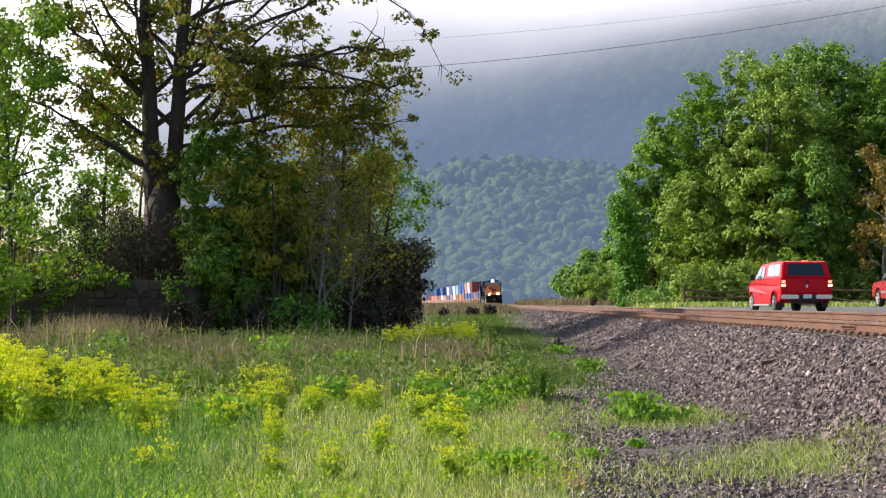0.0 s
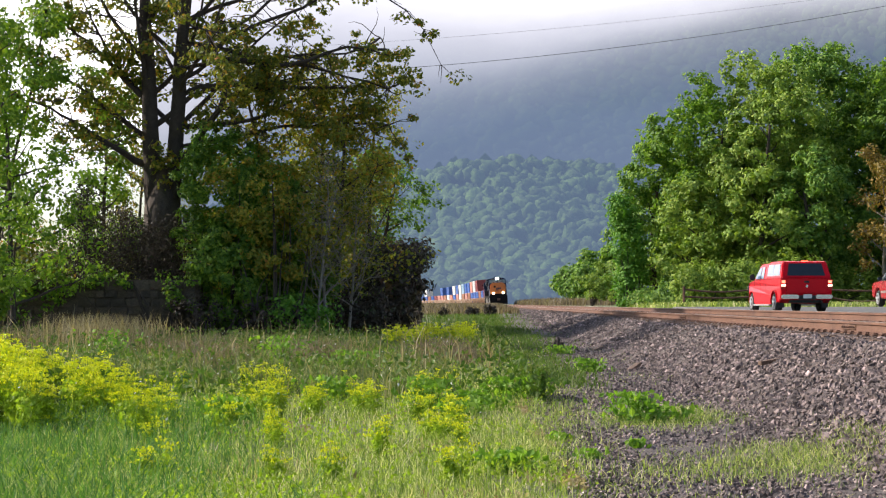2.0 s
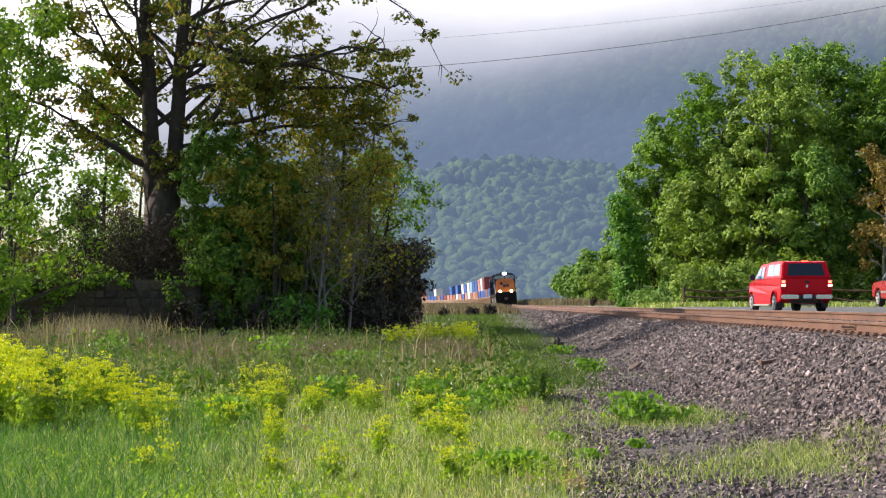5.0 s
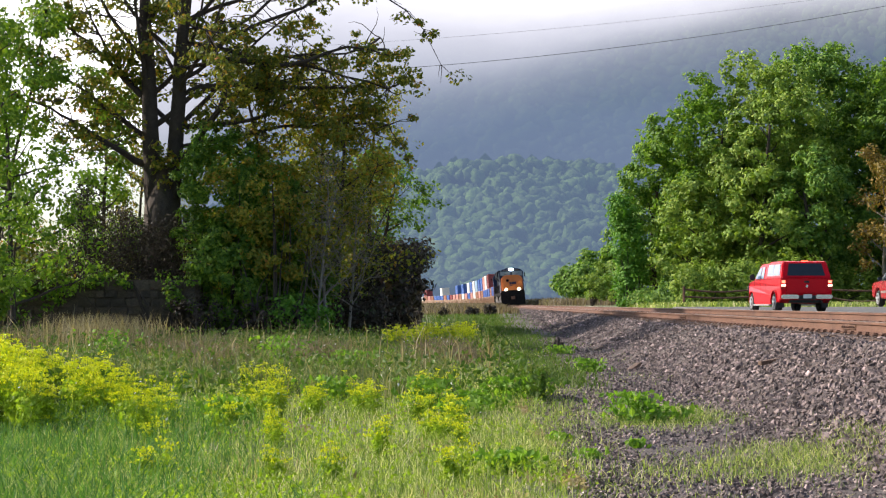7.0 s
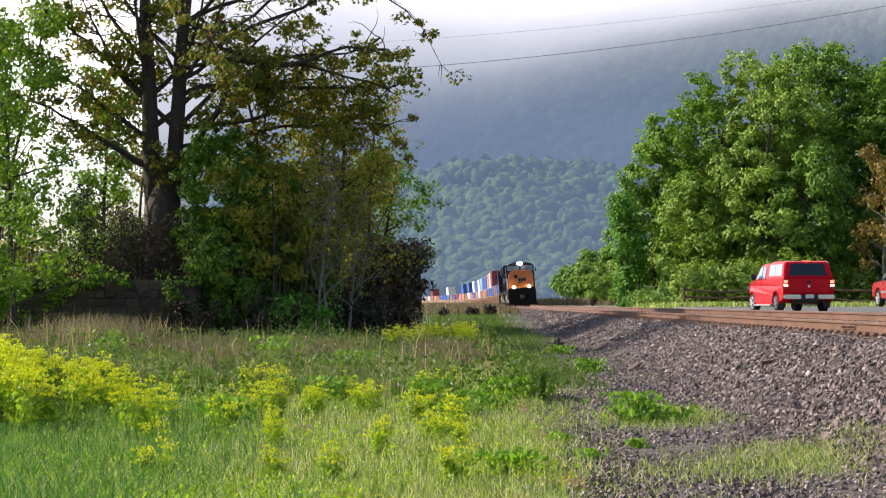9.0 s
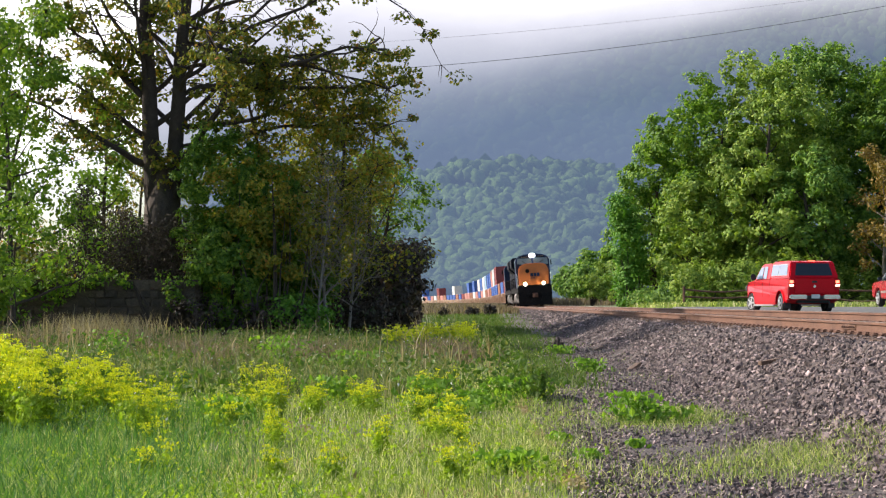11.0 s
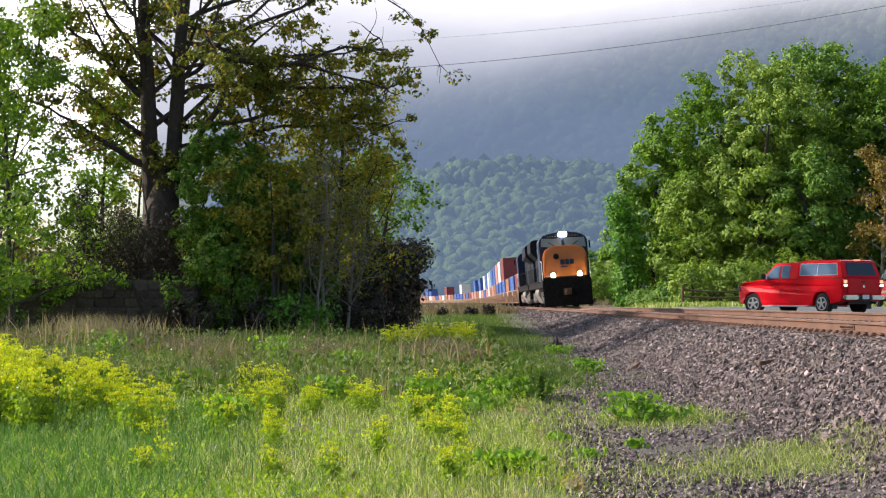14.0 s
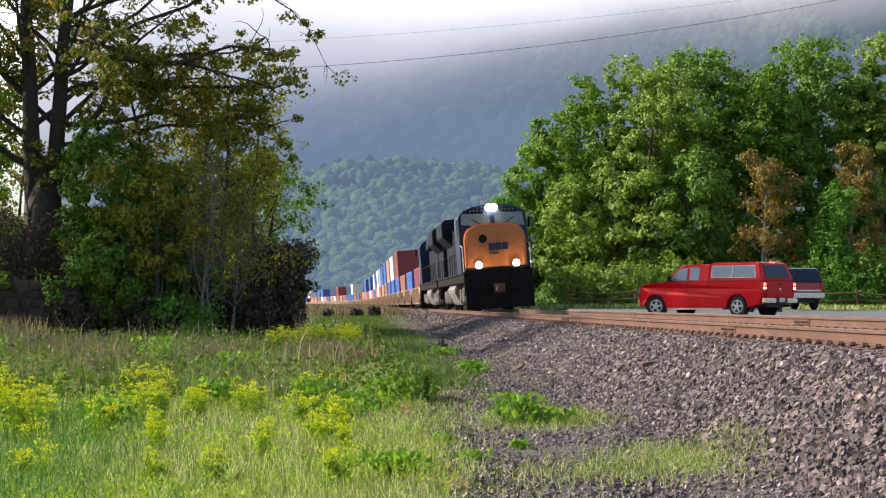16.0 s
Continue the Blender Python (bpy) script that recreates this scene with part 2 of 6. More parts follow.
rng = np.random.default_rng(7)
xs = np.concatenate([[-3000, -1500, -700, -300, -150, -80, -50], np.arange(-36, 36, 0.45), [40, 50, 80, 150, 300, 700, 1500, 3000]])
ys = np.concatenate([[-600, -150, -40], np.arange(0, 120, 0.8), np.arange(120, 330, 10), [380, 450, 520, 600, 700, 850, 1000, 1500, 2500, 4500]])
GX, GY = np.meshgrid(xs, ys)
GZ = ground_z(GX, GY) + rng.normal(0, 0.015, GX.shape) * (np.abs(GX) < 40) - 0.03
n0, n1 = GX.shape
idx = np.arange(n0 * n1).reshape(n0, n1)
quad = np.stack([idx[:-1, :-1], idx[:-1, 1:], idx[1:, 1:], idx[1:, :-1]], -1).reshape(-1, 4)
ground = npmesh("ground", np.stack([GX, GY, GZ], -1).reshape(-1, 3), quad, M_TURF, smooth=True)
tagged(ground, "grassy uneven ground with bare soil patches", "ground", kind="structure")

# ballast: a bed of broken stone under the track and a flat cinder shoulder beside it
us = np.array([-5.9, -5.2, -4.4, -3.7, -3.1, -2.7, -2.3, -1.9, -1.6, -1.3, -0.7, 0, 0.7, 1.4, 2.0, 2.8])
bys = np.concatenate([np.arange(2, 120, 0.6), np.arange(120, 1000, 8)])
BU, BY = np.meshgrid(us, bys)
BX = BU + track_v(BY)
edge = (BU < -5.7) * rng.normal(0, 0.25, BU.shape)
shrink = np.clip((BY - 45) / 90, 0, 1)[:, :] * (BU < -3.2) * (-(BU + 3.2)) * 0.75
BX = BX + edge + shrink
BZ = ground_z(BX, BY) + 0.03 + rng.normal(0, 0.012, BU.shape) - (BU < -5.7) * 0.08 - (BU > 2.5) * 0.1
n0, n1 = BU.shape
idx = np.arange(n0 * n1).reshape(n0, n1)
quad = np.stack([idx[:-1, :-1], idx[:-1, 1:], idx[1:, 1:], idx[1:, :-1]], -1).reshape(-1, 4)
ballast = npmesh("ballast", np.stack([BX, BY, BZ], -1).reshape(-1, 3), quad, M_CINDER, smooth=True)
tagged(ballast, "sloping bed of grey-brown broken stone under the track", "ballast", kind="structure")

# asphalt area east of the line
bm = prism([(24, 0.9), (80, 0.9), (80, 1.46), (73, 1.46), (70.3, 1.25), (65.5, 1.25), (60, 1.195), (24, 1.185)], "x", 10.5, 70, 0.01)
road = tagged(part("road", bm, M_ASPHALT), "worn grey asphalt yard beside the railway", "road", kind="structure")


# ---- track ----
def sweep(name, prof, offset, y0, y1, step, mat, parent=None, z0=0.0):
    """A profile (u, z) drawn along the line from y0 to y1."""
    yy = np.concatenate([np.arange(y0, min(y1, 300), step), np.arange(300, y1, 12)]) if y1 > 300 else np.arange(y0, y1 + 0.01, step)
    prof = np.array(prof)
    k = len(prof)
    V = np.zeros((len(yy), k, 3))
    V[:, :, 0] = track_v(yy)[:, None] + offset + prof[None, :, 0]
    V[:, :, 1] = yy[:, None]
    V[:, :, 2] = z0 + prof[None, :, 1] + CANT * offset
    i = np.arange(len(yy) - 1)[:, None] * k
    j = np.arange(k)[None, :]
    jn = (j + 1) % k
    F = np.stack([i + j, i + jn, i + k + jn, i + k + j], -1).reshape(-1, 4)
    return npmesh(name, V.reshape(-1, 3), F, mat, parent)


RAILPROF = [(-0.07, -0.172), (0.07, -0.172), (0.07, -0.16), (0.012, -0.145), (0.01, -0.05), (0.036, -0.04), (0.036, -0.008), (0.026, 0.0),
            (-0.026, 0.0), (-0.036, -0.008), (-0.036, -0.04), (-0.01, -0.05), (-0.012, -0.145), (-0.07, -0.16)]
railway = tagged(empty("railway_track"), "single railway track of rusty rails on wooden sleepers", "railway track", kind="structure")
for off in (-0.755, 0.755):
    sweep("rail", RAILPROF, off, 4, 1000, 8, M_RUST, railway, RAIL)
    ob = sweep("rail_head", [(-0.024, 0.0), (0.024, 0.0), (0.024, 0.004), (-0.024, 0.004)], off, 4, 1000, 8, M_RAILTOP, railway, RAIL)
    tagged(ob, "polished running surface of the rail")
tie_me = None
for i in range(300):
    y = 14.5 + 0.5 * i
    if tie_me is None:
        ob = part("sleeper", box(-1.3, 1.3, -0.115, 0.115, -0.17, 0, 0.012), M_TIE, railway)
        tie_me = ob.data
    else:
        ob = new("sleeper", tie_me)
        ob.parent = railway
    ob.matrix_basis = pose(track_x(y) + random.uniform(-0.06, 0.06), y, RAIL - 0.185 + random.uniform(-0.006, 0.006), 0, -4.1, random.uniform(-1.5, 1.5))
# tie plates and spikes, joined
CUBE = np.array([[-1, -1, -1], [1, -1, -1], [1, 1, -1], [-1, 1, -1], [-1, -1, 1], [1, -1, 1], [1, 1, 1], [-1, 1, 1]], float) / 2
CUBEF = np.array([[0, 3, 2, 1], [4, 5, 6, 7], [0, 1, 5, 4], [1, 2, 6, 5], [2, 3, 7, 6], [3, 0, 4, 7]])


def many_boxes(name, centres, sizes, mat, parent=None):
    c, s = np.asarray(centres, float), np.asarray(sizes, float)
    V = CUBE[None] * s[:, None, :] + c[:, None, :]
    F = CUBEF[None] + (np.arange(len(c)) * 8)[:, None, None]
    return npmesh(name, V.reshape(-1, 3), F.reshape(-1, 4), mat, parent)


cs, ss = [], []
for i in range(170):
    y = 14.5 + 0.5 * i
    for off in (-0.755, 0.755):
        x, up = track_x(y) + off, CANT * off
        cs.append((x, y, RAIL - 0.18 + up)), ss.append((0.34, 0.19, 0.018))
        for dx in (-0.105, 0.105):
            for dy in (-0.05, 0.05):
                cs.append((x + dx, y + dy, RAIL - 0.158 + up)), ss.append((0.03, 0.018, 0.022))
        if i % 2 == 0:
            cs.append((x, y + 0.13, RAIL - 0.165 + up)), ss.append((0.17, 0.03, 0.03))
tagged(many_boxes("plates_and_spikes", cs, ss, M_DARKRUST, railway), "rusty tie plates with spikes", kind="stuff")
for off, yj in ((-0.755, 27.6), (0.755, 28.8), (-0.755, 48.0)):
    bm = box(-0.03, 0.03, -0.45, 0.45, -0.135, -0.05, 0.006)
    for k in range(6):
        y = -0.375 + 0.15 * k
        tube((-0.06, y, -0.092), (0.06, y, -0.092), 0.018, seg=6, bm=bm)
    jb = part("joint_bar", bm, M_DARKRUST, railway, "bolted joint bar")
    jb.matrix_basis = pose(track_x(yj) + off, yj, RAIL + CANT * off)


# ---- vegetation ----
def leaf_cards(C, size, spread=0.35, up=0.3, rng=rng, mid=None):
    """Small folded leaves (two triangles about a midrib) at the points C; mid: the hearts of their clumps, from which they face."""
    n = len(C)
    d = rng.normal(size=(n, 3))
    d[:, 2] += up * 0.5
    if mid is not None:
        o = C - mid
        o = o / (np.linalg.norm(o, axis=1)[:, None] + 1e-6) + rng.normal(0, 0.45, (n, 3)) + (0, 0, 0.35)
        o /= np.linalg.norm(o, axis=1)[:, None]
        d -= (d * o).sum(1)[:, None] * o
    d /= np.linalg.norm(d, axis=1)[:, None]
    e = np.cross(d, o) if mid is not None else rng.normal(size=(n, 3))
    e -= (e * d).sum(1)[:, None] * d
    e /= np.linalg.norm(e, axis=1)[:, None]
    nrm = np.cross(d, e)
    s = (size * rng.uniform(1 - spread, 1 + spread, n))[:, None]
    V = np.stack([C - d * s * 0.5, C + e * s * 0.32 + nrm * s * 0.1, C + d * s * 0.55, C - e * s * 0.32 + nrm * s * 0.1], 1)
    i = np.arange(n)[:, None] * 4
    F = np.concatenate([i + [0, 1, 2], i + [0, 2, 3]], 0)
    return V.reshape(-1, 3), F


def clumps(centres, radii, per, rng=rng, flat=0.75):
    """Points in fuzzy balls, denser towards their rims."""
    n = len(centres)
    d = rng.normal(size=(n, per, 3))
    d /= np.linalg.norm(d, axis=2)[:, :, None]
    r = radii[:, None, None] * rng.uniform(0.15, 1, (n, per, 1)) ** 0.5
    d[:, :, 2] *= flat
    return (centres[:, None, :] + d * r).reshape(-1, 3)


def limb_path(p, d, length, steps, wander, lift, rng):
    pts = [np.array(p, float)]
    d = np.array(d, float) / np.linalg.norm(d)
    for _ in range(steps):
        d = d + rng.normal(0, wander, 3) + np.array([0, 0, lift])
        d /= np.linalg.norm(d)
        pts.append(pts[-1] + d * length / steps)
    return np.array(pts)


def limb_mesh(paths, seg=6):
    """Tapered limbs: a list of (points, radius at the foot, radius at the tip)."""
    V, F, o = [], [], 0
    ang = np.arange(seg) * 2 * np.pi / seg
    for pts, r0, r1 in paths:
        k = len(pts)
        t = np.gradient(pts, axis=0)
        t /= np.linalg.norm(t, axis=1)[:, None] + 1e-9
        a = np.cross(t, [0.31, 0.95, 0.05])
        a /= np.linalg.norm(a, axis=1)[:, None] + 1e-9
        b = np.cross(t, a)
        r = np.linspace(r0, r1, k)[:, None, None]
        V.append((pts[:, None, :] + r * (np.cos(ang)[None, :, None] * a[:, None, :] + np.sin(ang)[None, :, None] * b[:, None, :])).reshape(-1, 3))
        i = (np.arange(k - 1)[:, None] * seg + o)
        j = np.arange(seg)[None, :]
        jn = (j + 1) % seg
        F.append(np.stack([i + j, i + jn, i + seg + jn, i + seg + j], -1).reshape(-1, 4))
        o += k * seg
    return np.concatenate(V), np.concatenate(F)


def grow(pos, height, trunk_r, spread, rng, first=0.3, limbs=9, twigs=4, lean=(0, 0), up=0.55, dry=False):
    """A trunk, its limbs and twigs; returns the limb list and the places where leaves grow."""
    paths, tips = [], []
    tr = limb_path((0, 0, -0.2), (lean[0], lean[1], 1), height * 0.85, 8, 0.06, 0.02, rng)
    paths.append((tr, trunk_r, trunk_r * 0.25))
    for i in range(limbs):
        f = first + (0.98 - first) * (i + rng.uniform(0, 0.8)) / limbs
        k = min(7, int(f * 8))
        base = tr[k] + (tr[k + 1] - tr[k]) * (f * 8 - k)
        a = i * 2.4 + rng.uniform(-0.5, 0.5)
        ln = spread * (1.1 - 0.55 * f) * rng.uniform(0.75, 1.2)
        br = limb_path(base, (np.cos(a), np.sin(a), up * rng.uniform(0.5, 1.6)), ln, 6, 0.14, 0.05, rng)
        r = trunk_r * (1 - 0.7 * f) * 0.5
        paths.append((br, r, r * 0.25))
        tips += [br[-1], br[4]]
        for j in range(twigs):
            k = rng.integers(2, 6)
            tw = limb_path(br[k], rng.normal(size=3) * [1, 1, 0.6] + [0, 0, 0.25], ln * rng.uniform(0.25, 0.5), 4, 0.2, 0.04, rng)
            paths.append((tw, r * 0.3, 0.008))
            tips += [tw[-1], tw[2]]
    tips.append(tr[-1])
    return paths, np.array(tips)


def lobed(lobes, per_area, rad, per, leaf, r):
    """Leaves in clumps over the faces of lobes (x, y, z, rx, ry, rz): boughs, clumps and leaves each catch the light."""
    C, M = [], []
    for p in lobes:
        p = np.asarray(p, float)
        k = max(4, int(per_area * 4 * (p[3] * p[4] + p[3] * p[5] + p[4] * p[5])))
        d = r.normal(size=(k, 3))
        d /= np.linalg.norm(d, axis=1)[:, None]
        d = d[d[:, 2] > -0.75]
        c = p[:3] + d * p[3:6] * r.uniform(0.72, 1.06, (len(d), 1))
        C.append(c)
        M.append(c - d * rad * 0.7)
    C, M = np.concatenate(C), np.concatenate(M)
    ok = C[:, 2] > 0.0
    C, M = C[ok], M[ok]
    return leaf_cards(clumps(C, rad * r.uniform(0.6, 1.3, len(C)), per, r), leaf, rng=r, mid=np.repeat(M, per, 0))


def crown_lobes(height, spread, first, n, r):
    """Boughs spread over an egg-shaped crown."""
    i = np.arange(n) + 0.5
    z = 1 - 1.93 * i / n
    a = i * 2.4 + r.uniform(0, 6)
    f = np.sqrt(np.maximum(0, 1 - z * z))
    d = np.stack([np.cos(a) * f, np.sin(a) * f, z], 1) + r.normal(0, 0.13, (n, 3))
    mid, half = height * (first + 1) / 2, height * (1 - first) / 2
    q = spread * r.uniform(0.26, 0.44, n)
    c = d * np.array([spread - 0.36 * spread, spread - 0.36 * spread, half - 0.34 * spread]) + (0, 0, mid)
    return np.concatenate([c, np.stack([q * 1.1, q * 1.1, q * 0.85], 1)], 1)


def tree(name, pos, height, trunk_r, spread, leaf_mat, seed, label, leaf=0.22, per=45, clump=0.8, bark=None, first=0.3, limbs=9, twigs=4, lean=(0, 0), group="", up=0.55, boughs=0, density=0.3):
    """boughs: a closed crown of that many lobes; otherwise loose leaves at the twigs."""
    r = np.random.default_rng(seed)
    paths, tips = grow(pos, height * (0.92 if boughs else 1), trunk_r, spread * (0.8 if boughs else 1), r, first, limbs, twigs, lean, up)
    t = empty(name, pose(*pos))
    V, F = limb_mesh(paths)
    npmesh("trunk", V, F, bark or M_BARK, t, True)
    if boughs:
        V, F = lobed(crown_lobes(height, spread, first, boughs, r), density, clump, per, leaf, r)
    else:
        rad = clump * r.uniform(0.6, 1.25, len(tips))
        V, F = leaf_cards(clumps(tips, rad, per, r), leaf, rng=r, mid=np.repeat(tips, per, 0))
    npmesh("crown", V, F, leaf_mat, t)
    return tagged(t, label, "tree", group)


# --- western trees round the old bridge abutment ---
def gz(x, y):
    return float(ground_z(x, y))


def big_tree():
    """The old twin-stemmed tree."""
    r = np.random.default_rng(3)
    t = empty("twin_stemmed_tree", pose(-10.9, 68, gz(-10.9, 68)))
    paths, tips = [], []
    for dx, ln, rad, lean in ((-0.5, 20, 0.36, -0.07), (0.52, 20.5, 0.33, 0.055)):
        foot = np.array([[dx * (0.45 + 0.02 * k + 0.012 * k * k), 0, -0.2 + 1.35 * k] for k in range(7)])
        paths.append((foot, rad * 1.3, rad))
        st = limb_path(foot[-1], (lean, 0, 1), ln - 8.5, 9, 0.025, 0.02, r)
        paths.append((st, rad, 0.1))
        for i in range(15):
            f = 0.02 + 0.95 * i / 15
            k = min(8, int(f * 9))
            a = i * 2.4 + dx
            br = limb_path(st[k], (np.cos(a), 0.6 * np.sin(a), 0.7 + 0.5 * f), 7.0 - 3.5 * f + r.uniform(-0.8, 0.8), 7, 0.16, 0.04, r)
            rr = rad * (0.36 - 0.2 * f)
            paths.append((br, rr, 0.025))
            for j in range(11):
                k2 = r.integers(2, 8)
                tw = limb_path(br[k2], r.normal(size=3) * [1, 0.7, 0.6] + [0, 0, 0.2], r.uniform(1.0, 2.4), 5, 0.24, 0.0, r)
                paths.append((tw, 0.032, 0.008))
                tips += [tw[-1], tw[3], tw[2]]
            tips += [br[-1]]
    # long limbs that reach out towards the line
    for p, d, ln, rad in (((0.6, 0, 6.6), (1, 0, 0.75), 7.5, 0.17), ((0.6, 0, 9.2), (1, -0.1, 0.45), 8.5, 0.11), ((0.6, 0, 10.8), (1, -0.2, 0.3), 8.5, 0.13), ((0.6, 0, 9.8), (1, 0.15, 0.2), 8.0, 0.1),
                          ((0.6, 0, 8.0), (1, 0.2, 0.4), 7.0, 0.11), ((0.6, 0, 12), (1, 0, 0.3), 8.5, 0.1), ((0.6, 0, 11.3), (1, -0.15, 0.14), 8.5, 0.1), ((0.6, 0, 10.2), (1, 0.1, 0.05), 8.5, 0.08),
                          ((0.6, 0, 7.2), (1, -0.2, 0.25), 8.6, 0.09), ((-0.6, 0, 9), (-1, 0, 0.6), 5.5, 0.12), ((-0.6, 0, 6.5), (-1, 0, 0.35), 5.0, 0.15), ((-0.6, 0, 7.6), (-1, -0.1, 0.5), 5.0, 0.12)):
        br = limb_path(p, d, ln, 10, 0.19, 0.01, r)
        paths.append((br, rad, 0.03))
        for j in range(30):
            k2 = r.integers(3, 11)
            tw = limb_path(br[k2], r.normal(size=3) * [1, 0.8, 0.7], r.uniform(0.8, 2.0), 5, 0.27, -0.03, r)
            paths.append((tw, 0.026, 0.007))
            tips += [tw[-1], tw[3]]
    # one thin bough arches over and hangs down at its end
    k = np.linspace(0, 1, 14)[:, None]
    arch_bough = np.concatenate([0.6 + 10.2 * k ** 0.8, -0.4 * k, 10.4 + 4.6 * k ** 0.7 - 4.6 * k ** 5], 1) + r.normal(0, 0.06, (14, 3))
    paths.append((arch_bough, 0.09, 0.012))
    for k2 in range(5, 14):
        for j in range(3):
            tw = limb_path(arch_bough[k2], r.normal(size=3) * [0.8, 0.6, 0.6] + [0.2, 0, -0.1], r.uniform(0.4, 1.0), 4, 0.25, -0.02, r)
            paths.append((tw, 0.016, 0.006))
            tips += [tw[-1]]
    V, F = limb_mesh(paths, 6)
    npmesh("limb", V, F, M_BARK, t, True)
    bole = [(np.array([[0.0, 0, -0.2], [0, 0, 1.0], [0, 0, 2.4], [0, 0, 3.6], [0, 0, 4.8]]), 0.98, 0.74), (np.array([[0.0, 0, 4.8], [0, 0, 5.7], [0, 0, 6.5]]), 0.74, 0.24)]
    for k in range(26):
        a = k * 0.2417
        q = 0.78 + r.uniform(-0.06, 0.12)
        bole.append((limb_path((q * np.cos(a), 0.8 * q * np.sin(a), -0.2), (-0.06 * np.cos(a), -0.06 * np.sin(a), 1), r.uniform(3.2, 6.4), 7, 0.03, 0.03, r), r.uniform(0.05, 0.14), 0.02))
    V, F = limb_mesh(bole, 8)
    tagged(npmesh("trunk", V, F, M_BOLE, t, True), "thick ribbed grey-brown bole hung with dead vines")
    tips += list(r.normal(0, 1, (16, 3)) * [0.4, 0.25, 0.5] + [0.1, -0.5, 6.6])
    tips = np.array(tips)
    keep = r.random(len(tips)) < 0.54 + 0.4 * np.sin(tips[:, 0] * 1.3) * np.sin(tips[:, 2] * 1.1)
    q = r.uniform(0.28, 0.62, keep.sum())
    V, F = leaf_cards(clumps(tips[keep], q, 40, r, 0.6), 0.17, rng=r, mid=np.repeat(tips[keep], 40, 0))
    npmesh("crown", V, F, L_OLIVE, t)
    return tagged(t, "tall twin-stemmed tree with sparse olive and russet leaves", "tree")


def mass(name, pts, n, leaf_mat, leaf, seed, label, category, stems=True, per=40, rad=0.55, bark=None):
    """A bush or a hanging curtain of leaves: pts are (x, y, z, rx, ry, rz) lobes, in metres."""
    r = np.random.default_rng(seed)
    x0, y0 = pts[0][0], pts[0][1]
    z0 = gz(x0, y0)
    t = empty(name, pose(x0, y0, z0))
    C, M = [], []
    vol = np.array([p[3] * p[4] + p[3] * p[5] for p in pts])
    for p, k in zip(pts, np.maximum(4, n * vol / vol.sum()).astype(int)):
        d = r.normal(size=(k, 3))
        d /= np.linalg.norm(d, axis=1)[:, None]
        out = d * (1 + 0.22 * np.sin(d @ r.normal(0, 4, 3) + r.uniform(0, 6)))[:, None]
        c = np.array(p[:3]) - (x0, y0, z0) + out * r.uniform(0.5, 1.05, (k, 1)) ** 0.6 * np.array(p[3:6])
        C.append(c)
        M.append(c - d * rad * 0.6)
    C, M = np.concatenate(C), np.concatenate(M)
    ok = C[:, 2] > -0.05
    C, M = C[ok], M[ok]
    if stems:
        paths = []
        for i in range(12):
            tip = C[r.integers(len(C))] * [0.8, 0.8, 0.9]
            k = np.linspace(0, 1, 6)[:, None]
            base = np.array([tip[0] * 0.45, tip[1] * 0.45, -0.2])
            bend = r.normal(0, 0.2, 3) * np.sin(np.pi * k)
            paths.append((base + (tip - base) * k + bend, 0.06, 0.012))
        V, F = limb_mesh(paths)
        npmesh("stem", V, F, bark or M_BARK, t, True)["kind"] = "stuff"
    V, F = leaf_cards(clumps(C, r.uniform(0.5, 1.2, len(C)) * rad, per, r), leaf, rng=r, mid=np.repeat(M, per, 0))
    npmesh("foliage", V, F, leaf_mat, t)
    return tagged(t, label, category)


big_tree()
mass("ivy_thicket", [(-8.2, 66, 2.8, 1.7, 1.5, 3.0), (-6.6, 67, 2.4, 1.7, 1.5, 2.4), (-8.6, 67, 6.2, 1.5, 1.5, 2.2), (-6.8, 68, 5.6, 1.4, 1.4, 1.8), (-5.4, 67, 1.8, 1.2, 1.2, 1.5)],
     420, L_MAPLE, 0.17, 11, "dense dark green thicket of ivy and shrubs at the wall", "shrub", per=95)
tree("olive_tree", (-5.4, 70, gz(-5.4, 70)), 12.0, 0.17, 4.0, L_OLIVELIGHT, 21, "slender tree with brownish olive spring leaves", leaf=0.18, per=24, clump=0.6, first=0.2, limbs=16, twigs=5)
for i, (x, y, h, s) in enumerate([(-4.2, 68.5, 11.5, 3.3), (-6.4, 69, 13.5, 3.4)]):
    tree("olive_tree", (x, y, gz(x, y)), h, 0.15, s, L_OLIVELIGHT, 221 + i, "slender tree with brownish olive spring leaves", leaf=0.17, per=22, clump=0.6, first=0.18, limbs=15, twigs=5)
tree("olive_tree", (-12.6, 73, gz(-12.6, 73)), 9.0, 0.12, 2.6, L_OLIVE, 232, "slender half-bare tree with olive spring leaves", leaf=0.16, per=14, clump=0.6, first=0.12, limbs=16, twigs=6)
tree("olive_tree", (-2.9, 69.5, gz(-2.9, 69.5)), 10.8, 0.12, 2.6, L_OLIVELIGHT, 231, "slender tree with brownish olive spring leaves", leaf=0.17, per=14, clump=0.65, first=0.4, limbs=12, twigs=5)
